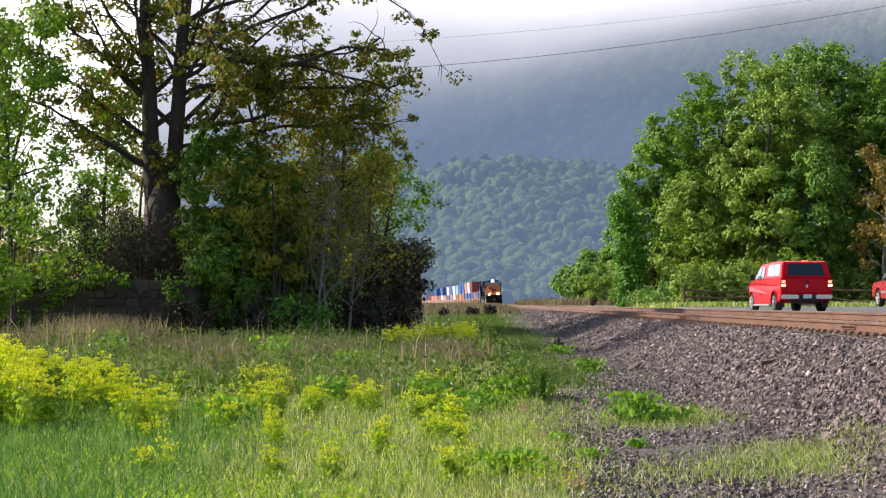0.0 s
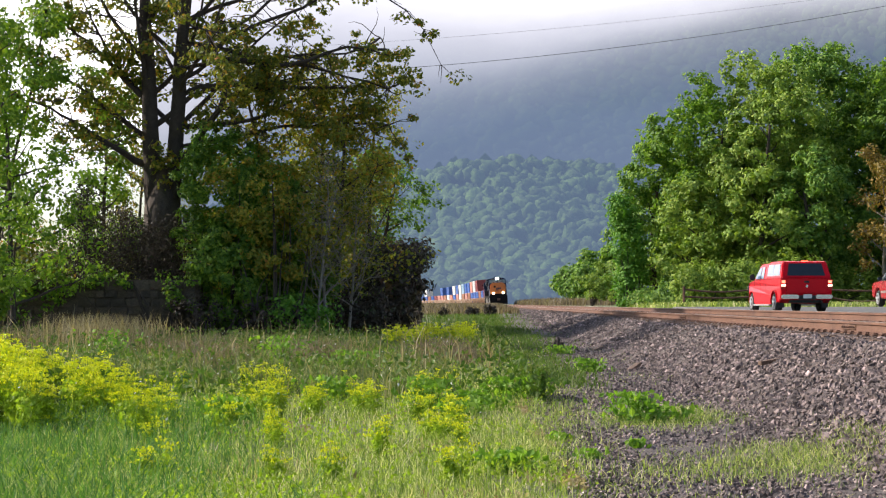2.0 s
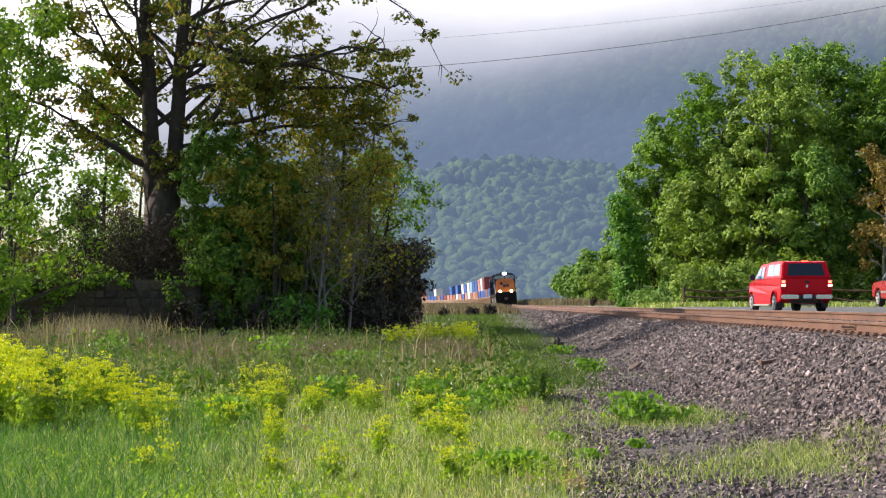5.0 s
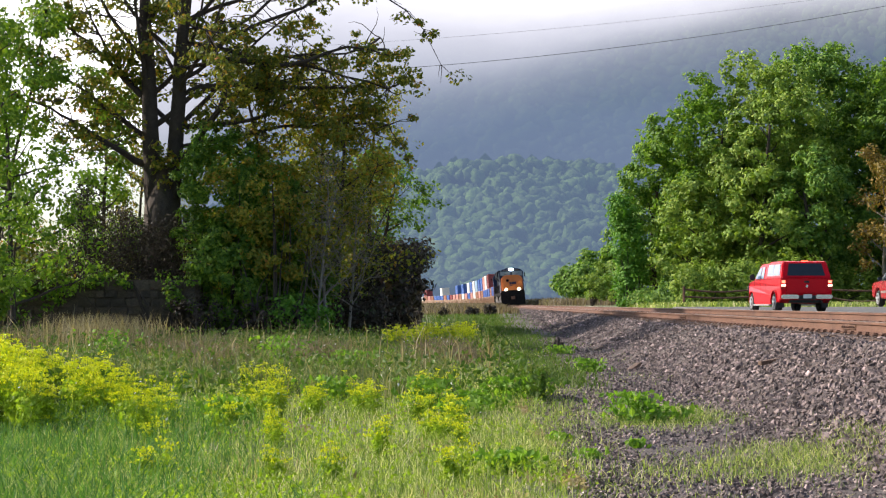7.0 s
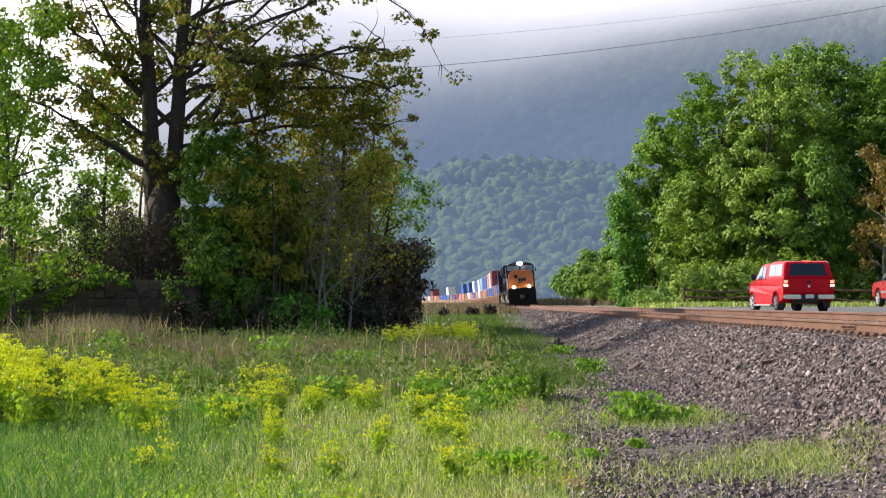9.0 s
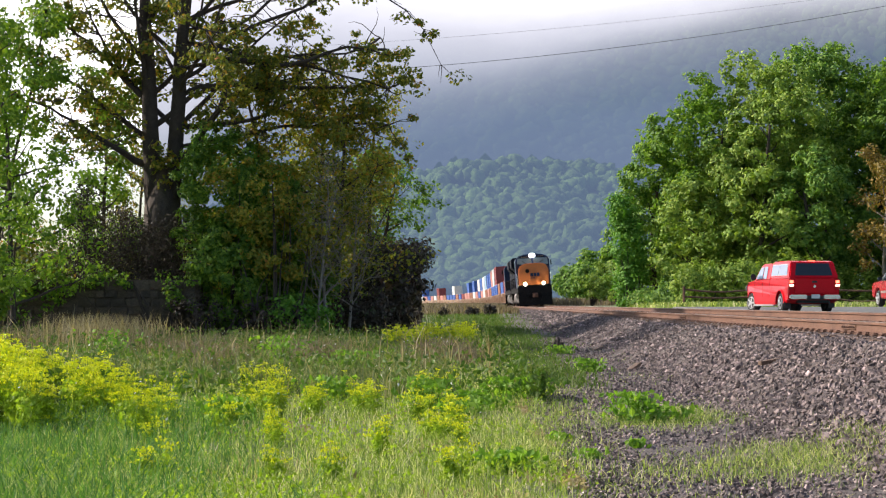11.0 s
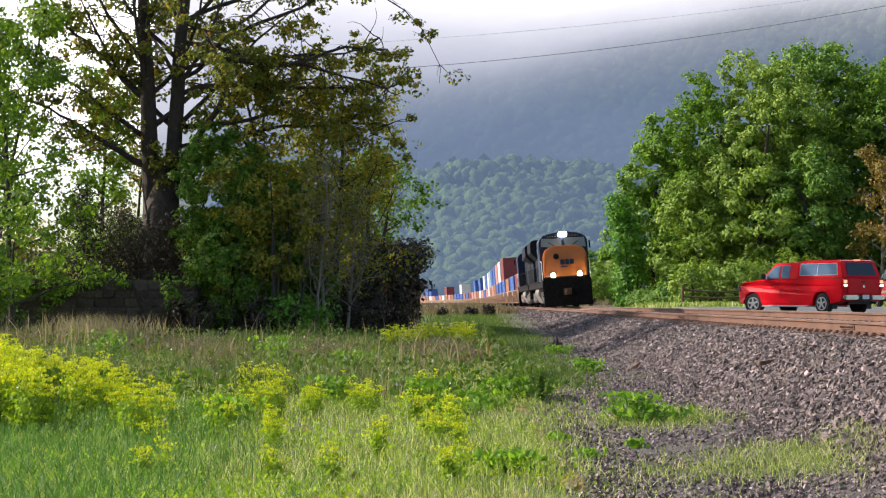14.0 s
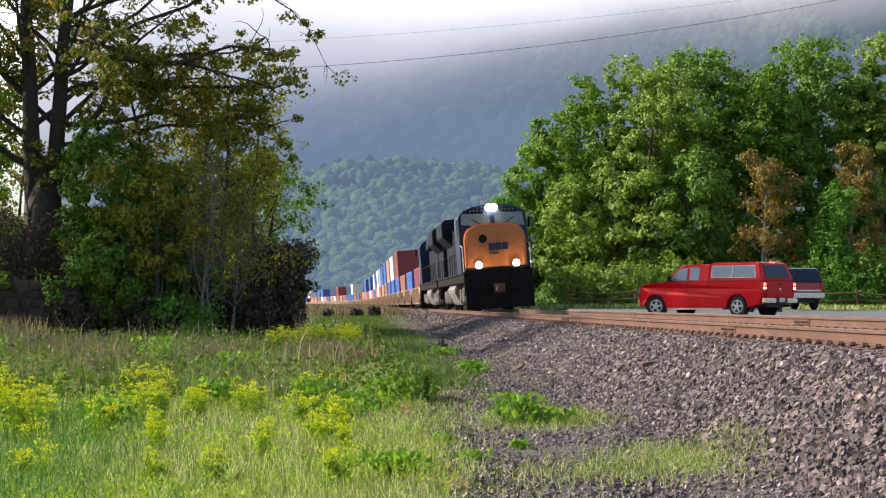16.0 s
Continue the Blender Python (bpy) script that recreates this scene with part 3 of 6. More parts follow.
for i, (x, y, rx, rz, lm) in enumerate([(-24, 96, 4, 2.6, L_OLIVE), (-19, 98, 3.5, 2.4, L_SPRING), (-14.5, 95, 3.2, 2.3, L_OLIVE), (-10.5, 97, 3.0, 2.2, L_MAPLE), (-6.5, 96, 3.0, 2.4, L_OLIVE), (-30, 97, 4, 3, L_MAPLE)]):
    mass("hedge_bush", [(x, y, 1.4 + rz * 0.6, rx, 1.6, rz), (x + 1.5, y, 1.4 + rz, rx * 0.6, 1.3, rz * 0.7)], 150, lm, 0.26, 240 + i, "tangled bush in the hedgerow behind the wall", "shrub", per=36, rad=0.7)
for i, (x, y, h) in enumerate([(-4.6, 65.0, 7.6)]):
    tree("bare_sapling", (x, y, gz(x, y)), h, 0.06, 2.0, L_OLIVE, 270 + i, "thin pale sapling with many bare twigs", leaf=0.12, per=1, clump=0.5, first=0.2, limbs=24, twigs=8, bark=M_PALEBARK, up=1.1)
tree("bare_sapling", (-4.4, 66, gz(-4.4, 66)), 7.5, 0.09, 2.4, L_OLIVE, 23, "thin pale sapling with many bare twigs", leaf=0.13, per=3, clump=0.5, first=0.25, limbs=22, twigs=8, bark=M_PALEBARK, up=1.0)
tree("bare_sapling", (-3.6, 66.5, gz(-3.6, 66.5)), 6.5, 0.07, 2.2, L_OLIVE, 24, "thin pale sapling with many bare twigs", leaf=0.13, per=3, clump=0.5, first=0.2, limbs=22, twigs=8, bark=M_PALEBARK, up=1.0)
tree("green_tree", (-2.6, 76, gz(-2.6, 76)), 8.6, 0.16, 2.5, L_WOOD, 25, "bushy tree with fresh green leaves over the ruin", leaf=0.17, per=34, clump=0.5, first=0.3, limbs=10, twigs=3, boughs=22, density=0.55)
tree("green_tree", (-4.6, 78, gz(-4.6, 78)), 8.0, 0.16, 2.6, L_OLIVE, 26, "bushy olive-green tree over the ruin", leaf=0.17, per=34, clump=0.5, first=0.2, limbs=10, twigs=3, boughs=22, density=0.55)
# the last two stand past the view's left edge, raised to shade the ballast
for i, (x, y, h, s) in enumerate([(-15.2, 62, 14, 3.2), (-17.2, 66, 15, 3.4), (-14.0, 72, 12, 2.6), (-15.4, 54, 19, 3.2), (-18.2, 51, 22, 3.8)]):
    tree("spring_tree", (x, y, gz(x, y)), h, 0.13, s, L_SPRING, 31 + i, "slim tree with bright yellow-green young leaves", leaf=0.18, per=40, clump=0.6, first=0.08, limbs=18, twigs=4, group="young trees by the wall")
for i, (x, y, h) in enumerate([(-13.6, 66.5, 6.5), (-12.6, 67.5, 5.5), (-11.9, 66.2, 5.0), (-9.9, 66.3, 5.5)]):
    tree("dead_bush", (x, y, gz(x, y)), h, 0.05, 1.6, L_DEAD, 260 + i, "leafless brown brush beside the old tree", leaf=0.1, per=7, clump=0.5, first=0.3, limbs=20, twigs=7, up=0.8)
mass("spring_bush", [(-15.8, 58, 2.2, 1.8, 1.5, 1.8), (-16.8, 59, 3.6, 1.2, 1.2, 1.4)], 150, L_SPRING, 0.18, 41, "bright green bush in front of the wall", "shrub")
mass("hanging_vine", [(-9.6, 64.3, 2.2, 0.7, 0.25, 0.9), (-12.4, 64.3, 2.5, 1.2, 0.25, 0.35), (-15.0, 64.2, 1.8, 1.2, 0.25, 0.9)], 60, L_MAPLE, 0.14, 45, "ivy hanging over the old stone wall", "vine", per=26, rad=0.35)
mass("dead_brush", [(-9.0, 63.9, 1.3, 1.0, 0.5, 0.7), (-6.6, 64.2, 1.2, 1.4, 0.6, 0.6), (-3.2, 67.5, 1.4, 1.4, 0.8, 0.9)], 120, L_DEAD, 0.14, 46, "tangle of dead brown brush along the wall", "shrub", per=26, rad=0.45)
mass("scrub", [(-12.6, 68.5, 3.0, 2.0, 0.8, 1.6), (-14.6, 69, 3.2, 1.6, 0.8, 1.5)], 120, L_DEAD, 0.12, 42, "brown half-bare scrub on top of the wall", "shrub", per=18)
# added shrub: paler leaf colour imitates sunlight on the dark thicket
mass("lit_leaf_shrub", [(-6.2, 64.9, 3.6, 1.3, 0.7, 1.6), (-7.4, 65.0, 5.6, 1.3, 0.7, 1.5), (-5.2, 65.2, 5.4, 1.2, 0.7, 1.6)], 120, L_OLIVELIGHT, 0.15, 47, "added shrub whose paler olive leaves stand for sunlit ivy", "shrub", per=40, rad=0.5)
mass("low_shrub", [(-5.6, 64.5, 1.0, 0.9, 0.8, 0.8), (-4.6, 65, 0.9, 0.7, 0.7, 0.6)], 50, L_VINE, 0.16, 43, "light green shrub in the shade", "shrub")
mass("vine_mound", [(-2.4, 70, 2.2, 1.5, 1.2, 1.9), (-1.5, 72, 2.6, 0.9, 1.2, 1.7), (-3.4, 70, 1.4, 1.2, 1.0, 1.2)], 170, L_DEAD, 0.2, 44, "dark mound of dead vines and leaves over the ruin", "shrub", per=45)


# --- stone ruin ---
def stone_wall(name, x0, x1, y0, y1, z0, z1, label, course=0.36):
    """A mortar core faced with uneven stones on its south side and east end."""
    w = empty(name)
    part("core", box(x0 + 0.06, x1 - 0.06, y0 + 0.06, y1, z0 - 0.3, z1 - 0.02, 0.01), M_MORTAR, w)
    shared = []
    for k in range(5):
        bm = box(-0.5, 0.5, -0.5, 0.5, -0.5, 0.5, 0.07)
        for v in bm.verts:
            v.co += Vector([random.uniform(-0.08, 0.08) for _ in range(3)])
        ob = part("stone", bm, M_WALL, w)
        shared.append(ob.data)
        bpy.data.objects.remove(ob)
    z = z0 - 0.1
    while z < z1 - 0.05:
        h = min(course * random.uniform(0.75, 1.2), z1 - z)
        x = x0
        while x < x1 - 0.05:
            wd = min(random.uniform(0.25, 0.8), x1 - x)
            ob = new("stone", random.choice(shared))
            ob.parent = w
            ob.matrix_basis = pose(x + wd / 2, y0 + 0.12 + random.uniform(-0.06, 0.06), z + h / 2, 0, random.uniform(-5, 5), random.uniform(-5, 5)) @ Matrix.Diagonal((wd * 0.95, 0.3, h * 0.92, 1))
            x += wd
        y = y0 + 0.3
        while y < min(y1, y0 + 2.5) - 0.05:
            wd = min(random.uniform(0.35, 0.8), y1 - y)
            ob = new("stone", random.choice(shared))
            ob.parent = w
            ob.matrix_basis = pose(x1 - 0.1 + random.uniform(-0.03, 0.03), y + wd / 2, z + h / 2) @ Matrix.Diagonal((0.3, wd * 0.95, h * 0.92, 1))
            y += wd
        z += h
    return tagged(w, label, "stone wall", kind="structure")


stone_wall("wall_abutment", -18.5, -9.1, 64.5, 67.0, 0.9, 2.5, "old dark stone bridge abutment with overgrown top")
stone_wall("wall_pier", -3.2, -1.0, 73.5, 77, 0.7, 4.1, "dark ruined stone pier hung with vines")


# --- woods east of the line ---
east = [(12.9, 106, 10.0, 2.6, L_WOOD), (15.4, 103, 13.6, 3.6, L_MAPLE), (18.8, 101, 14.0, 4.1, L_LIGHTWOOD), (22.8, 106, 16.1, 4.3, L_WOOD), (26.6, 105, 15.9, 4.3, L_MAPLE),
        (30.6, 106, 16.1, 4.5, L_WOOD), (34.6, 105, 16.2, 4.5, L_LIGHTWOOD), (39, 106, 15, 5, L_MAPLE), (14.2, 99, 7.4, 2.4, L_LIGHTWOOD), (17.6, 97.5, 8.2, 2.6, L_LIGHTWOOD), (20.6, 97, 8.6, 2.5, L_WOOD)]
for i, (x, y, h, s, lm) in enumerate(east):
    words = "broadleaf tree with light yellow-green leaves" if lm is L_LIGHTWOOD else "full broadleaf tree in fresh green leaf" if lm is L_WOOD else "broadleaf tree with dark green leaves"
    tree("broadleaf_tree", (x, y, gz(x, y)), h, 0.26, s, lm, 60 + i, words, leaf=0.25, per=36, clump=0.52, first=0.03, limbs=10, twigs=2, boughs=36 if h > 9 else 20, density=1.05, group="woods behind the yard")
for i, x in enumerate((17, 22, 27, 32, 37, 42, 48)):
    mass("undergrowth", [(x, 109 + 1.5 * (i % 2), 2.6, 4.2, 1.4, 2.6), (x + 2.5, 109, 2.0, 2.6, 1.2, 1.8)], 90, L_MAPLE, 0.34, 280 + i, "dense dark undergrowth inside the wood", "shrub", per=34, rad=0.8)
for i, (x, y, h, s) in enumerate([(23.6, 94, 9.6, 2.6), (28.6, 95, 11.0, 2.2)]):
    tree("russet_tree", (x, y, gz(x, y)), h, 0.12, s, L_RUSSET, 80 + i, "small tree with russet young leaves and bare twigs", leaf=0.18, per=26, clump=0.5, first=0.2, limbs=18, twigs=4, bark=M_PALEBARK)
mass("vine_covered_snag", [(10.9, 101, 2.6, 0.9, 0.9, 2.2), (10.8, 101, 5.0, 0.95, 0.9, 1.8), (10.2, 101, 7.0, 0.75, 0.8, 0.9)], 260, L_VINE, 0.18, 91, "tall snag wrapped in bright green vines", "tree")
mass("vine_covered_snag", [(27.0, 92, 3.4, 1.1, 1.0, 3.0), (27.2, 92, 6.6, 1.0, 0.9, 1.4)], 260, L_VINE, 0.18, 92, "tall snag wrapped in bright green vines", "tree")
mass("verge_bush", [(25.0, 90, 2.0, 2.2, 1.2, 1.4), (29.5, 91, 2.4, 3.0, 1.2, 2.2), (33, 91, 2.2, 2.4, 1.2, 2.0)], 360, L_VINE, 0.18, 93, "row of bright green bushes at the wood's edge", "shrub")
mass("verge_bush", [(13.0, 98, 1.9, 1.6, 1.0, 0.9), (15.5, 98, 2.0, 1.8, 1.0, 1.2), (11.6, 100, 1.8, 0.9, 1.0, 0.7)], 260, L_WOOD, 0.17, 94, "low green bushes under the trees", "shrub")
mass("verge_bush", [(13.4, 92.5, 2.5, 1.6, 0.9, 1.3), (15.8, 92, 2.6, 1.7, 0.9, 1.5), (18.6, 92.5, 2.7, 1.6, 0.9, 1.5)], 260, L_LIGHTWOOD, 0.17, 97, "light green saplings at the wood's edge", "shrub")
mass("verge_bush", [(31.0, 96, 2.6, 3.4, 1.0, 2.0), (36.0, 96, 2.6, 3.4, 1.0, 2.2)], 340, L_LIGHTWOOD, 0.17, 96, "light green bushes at the wood's edge", "shrub")
mass("verge_bush", [(19.0, 96, 2.4, 3.0, 1.0, 1.6), (23.0, 96, 2.2, 2.0, 1.0, 1.4)], 220, L_LIGHTWOOD, 0.18, 95, "light green undergrowth at the wood's edge", "shrub")
def round_bush(x, y, rx, rz, leaf_mat, seed):
    """A low closed bush of several lobes."""
    r = np.random.default_rng(seed)
    t = empty("distant_bush", pose(x, y, gz(x, y)))
    lobes = [(r.uniform(-0.7, 0.7) * rx, r.uniform(-0.5, 0.5) * rx, rz * r.uniform(0.3, 1.15), rx * r.uniform(0.3, 0.5), rx * 0.4, rz * r.uniform(0.3, 0.5)) for _ in range(11)]
    V, F = limb_mesh([(np.array([(0, 0, -0.2), (p[0] * 0.5, p[1] * 0.5, p[2] * 0.5), p[:3]]), 0.07, 0.02) for p in lobes])
    npmesh("stem", V, F, M_BARK, t, True)["kind"] = "stuff"
    V, F = lobed(lobes, 2.4 / rx, 0.2 * rx, 30, 0.12 * rx, r)
    npmesh("foliage", V, F, leaf_mat, t)
    return tagged(t, "rounded green bush beside the line", "shrub")


for i, (x, y, rx, rz, lm) in enumerate([(14.4, 170, 1.9, 2.2, L_LIGHTWOOD), (17.2, 172, 2.2, 2.0, L_WOOD), (12.6, 125, 0.9, 0.8, L_LIGHTWOOD), (20.0, 230, 3.2, 3.8, L_WOOD), (24, 240, 3.6, 4.4, L_LIGHTWOOD), (23, 300, 5.0, 5.4, L_WOOD), (30, 320, 6.0, 7.4, L_MAPLE),
                                        (-5.0, 150, 1.8, 2.4, L_OLIVELIGHT), (-9, 165, 4, 4, L_WOOD), (-12, 300, 6.0, 4.5, L_LIGHTWOOD)]):
    round_bush(x, y, rx, rz, lm, 100 + i)
for i, (x, y, r) in enumerate([(0.0, 109, 0.42), (1.7, 110, 0.42), (2.05, 111, 0.35), (2.95, 109.5, 0.55), (3.3, 50.0, 0.13)]):
    mass("dark_shrub", [(x, y, gz(x, y) + r * 0.6, r * 0.7, r * 0.6, r * 0.75)], 26, L_DEAD, 0.13 if r > 0.2 else 0.05, 120 + i, "small dark withered shrub on the verge", "shrub", per=30, rad=0.3 * r)


# --- wooded mountain ---
def icosphere(sub):
    bm = bmesh.new()
    bmesh.ops.create_icosphere(bm, subdivisions=sub, radius=1)
    V = np.array([v.co[:] for v in bm.verts])
    F = np.array([[v.index for v in f.verts] for f in bm.faces])
    bm.free()
    return V, F


def woods(name, count, box_xy, height_at, size, sub, seed, label, mat):
    r = np.random.default_rng(seed)
    SV, SF = icosphere(sub)
    X = r.uniform(box_xy[0], box_xy[1], count)
    Y = r.uniform(box_xy[2], box_xy[3], count)
    Z = height_at(X, Y)
    S = size * r.uniform(0.4, 1.4, count)
    lump = np.stack([1 + 0.4 * np.sin(SV @ r.normal(0, 3.6, 3) + r.uniform(0, 6)) * np.sin(SV @ r.normal(0, 4, 3) + r.uniform(0, 6)) + 0.1 * r.normal(size=len(SV)) for _ in range(24)])
    W = SV[None] * lump[:, :, None]
    pick = r.integers(0, 24, count)
    a = r.uniform(0, 6.28, count)
    P = W[pick]
    c, s = np.cos(a)[:, None], np.sin(a)[:, None]
    P = np.stack([P[:, :, 0] * c - P[:, :, 1] * s, P[:, :, 0] * s + P[:, :, 1] * c, P[:, :, 2] * 1.05], 2)
    V = P * S[:, None, None] + np.stack([X, Y, Z + S * 0.6], 1)[:, None, :]
    F = SF[None] + (np.arange(count) * len(SV))[:, None, None]
    return tagged(npmesh(name, V.reshape(-1, 3), F.reshape(-1, 3), mat, None, True), label, "forest", kind="stuff")


def near_hill(x, y):
    t = np.clip((y - 900) / 420, 0, 1.0) - np.clip((y - 1330) / 420, 0, 1) * 0.6
    fall = 0.06 + 0.94 * smooth01((x + 150) / 120)
    return 1.0 + fall * (100 + 0.1 * (x - 30) + 6 * np.sin(x * 0.033)) * (0.25 * t + 0.75 * t * t * 0.9) + 5 * np.sin(x * 0.021 + 1) * t + 3 * np.sin(x * 0.05 + y * 0.03)


def far_hill(x, y):
    t = np.clip((y - 1350) / 1300, 0, 1.4)
    return 30 + 440 * t * (0.12 + 0.88 * smooth01((x + 300) / 220)) + 14 * np.sin(x * 0.006 + 2) + 9 * np.sin(x * 0.017 + y * 0.004)


def hill_sheet(name, fn, x0, x1, y0, y1, n, label):
    X, Y = np.meshgrid(np.linspace(x0, x1, n), np.linspace(y0, y1, n))
    i = np.arange(n * n).reshape(n, n)
    q = np.stack([i[:-1, :-1], i[:-1, 1:], i[1:, 1:], i[1:, :-1]], -1).reshape(-1, 4)
    return tagged(npmesh(name, np.stack([X, Y, fn(X, Y)], -1).reshape(-1, 3), q, M_FOREST, None, True), label, "hillside", kind="structure")


hill_sheet("ground_hill", near_hill, -900, 1400, 900, 1500, 40, "lower wooded slope of the mountain")
hill_sheet("ground_mountain", far_hill, -2200, 3000, 1380, 3100, 50, "upper slope of the mountain under low cloud")
woods("wooded_slope", 4600, (-110, 230, 905, 1400), near_hill, 4.9, 2, 5, "fresh green crowns of the woods on the lower slope", L_HILL)
woods("wooded_mountainside", 4200, (-200, 720, 1420, 2700), far_hill, 8.0, 1, 6, "dark green crowns of the woods under the cloud", L_FARHILL)


def sheet(name, y, x0, x1, z0, z1, mat, label):
    ob = npmesh(name, [(x0, y, z0), (x1, y, z0), (x1, y + 1, z1), (x0, y + 1, z1)], [(0, 1, 2, 3)], mat)
    return tagged(ob, label, "cloud", kind="structure")


# self-lit sheets lay blue haze over the slopes behind them
sheet("backdrop_valley_glow", 880, -120, 1100, -5, 260, mist("valley_haze_glow", (0.33, 0.46, 0.74), [(0.0, 0.64), (0.2, 0.6), (0.45, 0.58), (0.66, 0.0)], 0.42, (0.004, 0.01), 0.15), "glowing blue sheet that lays haze over the valley")
sheet("backdrop_haze_glow", 1560, -257, 2010, 20, 560, mist("mountain_haze_glow", (0.4, 0.5, 0.72), [(0.0, 0.82), (0.35, 0.82), (0.52, 0.74), (0.78, 0.3)], 0.3, (0.003, 0.008), 0.2), "glowing blue sheet that lays haze over the mountain")
cloud = sheet("backdrop_cloud", 0, -2000, 2450, 0, 660, mist("low_cloud", (0.97, 0.93, 1.0), [(0.1, 0.0), (0.155, 0.27), (0.205, 0.8), (0.275, 1.0)], 2.0, (0.002, 0.005), 0.12), "low white cloud over the mountain")
cloud.matrix_basis = pose(0, 1600, 116, 0, -13.2, 0)


# --- grass and weeds ---
def blades(name, XY, h, w, mat, seed, label, lean=0.35):
    r = np.random.default_rng(seed)
    n = len(XY)
    z = ground_z(XY[:, 0], XY[:, 1]) - 0.02
    a = r.uniform(0, 6.28, n)
    side = np.stack([np.cos(a), np.sin(a), 0 * a], 1)
    ln = r.normal(0, lean, (n, 2))
    base = np.stack([XY[:, 0], XY[:, 1], z], 1)
    hh = (h * r.uniform(0.5, 1.25, n))[:, None]
    mid = base + np.concatenate([ln * 0.35, np.ones((n, 1))], 1) * hh * 0.55
    tip = base + np.concatenate([ln, np.ones((n, 1)) * 0.95], 1) * hh
    ww = (w * r.uniform(0.7, 1.3, n))[:, None]
    V = np.stack([base - side * ww, base + side * ww, mid + side * ww * 0.8, mid - side * ww * 0.8, tip], 1).reshape(-1, 3)
    i = np.arange(n)[:, None] * 5
    F = np.concatenate([i + [0, 1, 2], i + [0, 2, 3], i + [3, 2, 4]], 0)
    return tagged(npmesh(name, V, F, mat), label, "grass", kind="stuff")


def scatter(n, x0, x1, y0, y1, seed, keep=None, near=1.0):
    """Places on the ground, thinning with distance."""
    r = np.random.default_rng(seed)
    y = y0 + (y1 - y0) * r.random(n) ** (1 + near)
    half = 0.27 * y + 1.5
    x = np.clip(r.uniform(-1, 1.25, n) * half, x0, x1) + r.normal(0, 0.05, n)
    ok = (x > x0) & (x < x1)
    if keep is not None:
        ok &= keep(x, y, r)
    return np.stack([x, y], 1)[ok]


def patchy(x, y, s, phase=0.0):
    return np.sin(x * s + phase) * np.sin(y * s * 0.8 + 1.7 * phase + 0.6 * np.sin(x * s * 0.7)) + 0.5 * np.sin(x * s * 2.7 + y * s * 2.1 + phase)


def verge(y):
    """Where the grass gives way to cinders."""
    return np.interp(y, [10, 14, 22, 30, 50, 80, 130], [0.9, 0.95, 1.3, 1.8, 2.2, 2.5, 2.6])


def on_grass(x, y, r):
    return x < verge(y) + r.normal(0, 0.25, len(x))


P = scatter(150000, -14, 3.0, 11, 62, 201, lambda x, y, r: on_grass(x, y, r) & (patchy(x, y, 0.9) + r.normal(0, 0.4, len(x)) > -0.75))
blades("meadow_grass", P, 0.19, 0.005, L_GRASS, 202, "fresh green meadow grass with seed heads")
P = scatter(52000, -14, -1.0, 11, 24, 203, lambda x, y, r: x < -2.0 - 0.09 * (y - 14) + r.normal(0, 0.4, len(x)), 0.3)
blades("tall_grass", P, 0.3, 0.006, L_LUSH, 204, "tall lush green grass")
P = scatter(40000, -16, 1.4, 27, 57, 205, lambda x, y, r: (patchy(x, y, 0.6, 1.0) + r.normal(0, 0.3, len(x)) > -0.1) & (x < 0.2), 0.2)
blades("rough_grass", P, 0.5, 0.011, L_DULL, 206, "rough dull green and straw-coloured grass")
# strip under the trees: shade is put into the blade colour
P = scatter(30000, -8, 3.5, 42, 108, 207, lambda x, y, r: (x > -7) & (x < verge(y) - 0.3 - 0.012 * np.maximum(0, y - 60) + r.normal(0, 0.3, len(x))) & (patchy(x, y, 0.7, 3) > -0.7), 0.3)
blades("shade_tinted_grass", P, 0.3, 0.018, L_SHADETINT, 208, "grass coloured darker to stand for tree shade")
P = scatter(3500, -16, 1.0, 34, 62, 209, lambda x, y, r: patchy(x, y, 0.8, 2.2) + r.normal(0, 0.2, len(x)) > 0.75, 0.2)
blades("dry_stalks", P, 1.0, 0.011, L_DRY, 210, "dry brown stalks of last year's weeds", 0.25)
P = scatter(14000, 0, 6, 13, 60, 211, lambda x, y, r: (x > verge(y) - 0.2) & (x - track_v(y) < -2.9) & (patchy(x, y, 1.1, 0.4) + r.normal(0, 0.25, len(x)) > 0.35), 0.8)
blades("gravel_grass", P, 0.12, 0.006, L_GRASS, 212, "sparse tufts of grass in the gravel")
r = np.random.default_rng(76)
PP = []
for cx, cy, sx, sy, n in ((2.75, 22.4, 0.45, 0.7, 2600), (3.1, 23.2, 0.25, 0.5, 900), (3.3, 17.2, 0.5, 0.8, 2000), (4.0, 18.0, 0.45, 0.7, 1800), (2.4, 16.0, 0.5, 0.6, 700), (0.9, 18.0, 0.4, 1.5, 1500), (1.4, 24, 0.4, 2, 1500), (2.1, 33, 0.4, 3, 1500), (2.2, 44, 0.4, 5, 1200), (2.6, 60, 0.5, 8, 1500), (2.4, 80, 0.8, 14, 2500), (2.3, 110, 1.4, 16, 4000)):
    PP.append(np.stack([r.normal(cx, sx, n), r.normal(cy, sy, n)], 1))
PP = np.concatenate(PP)
PP = PP[(PP[:, 0] - track_v(PP[:, 1]) < -2.7) & (PP[:, 1] > 12)]
blades("gravel_grass", PP[PP[:, 1] < 30], 0.15, 0.005, L_GRASS, 231, "patches of bright grass in the gravel")
# the farther patches take the blade colour darkened for shade
blades("gravel_grass", PP[PP[:, 1] >= 30], 0.2, 0.014, L_SHADETINT, 232, "patches of grass along the ballast, coloured darker for shade")
r = np.random.default_rng(77)
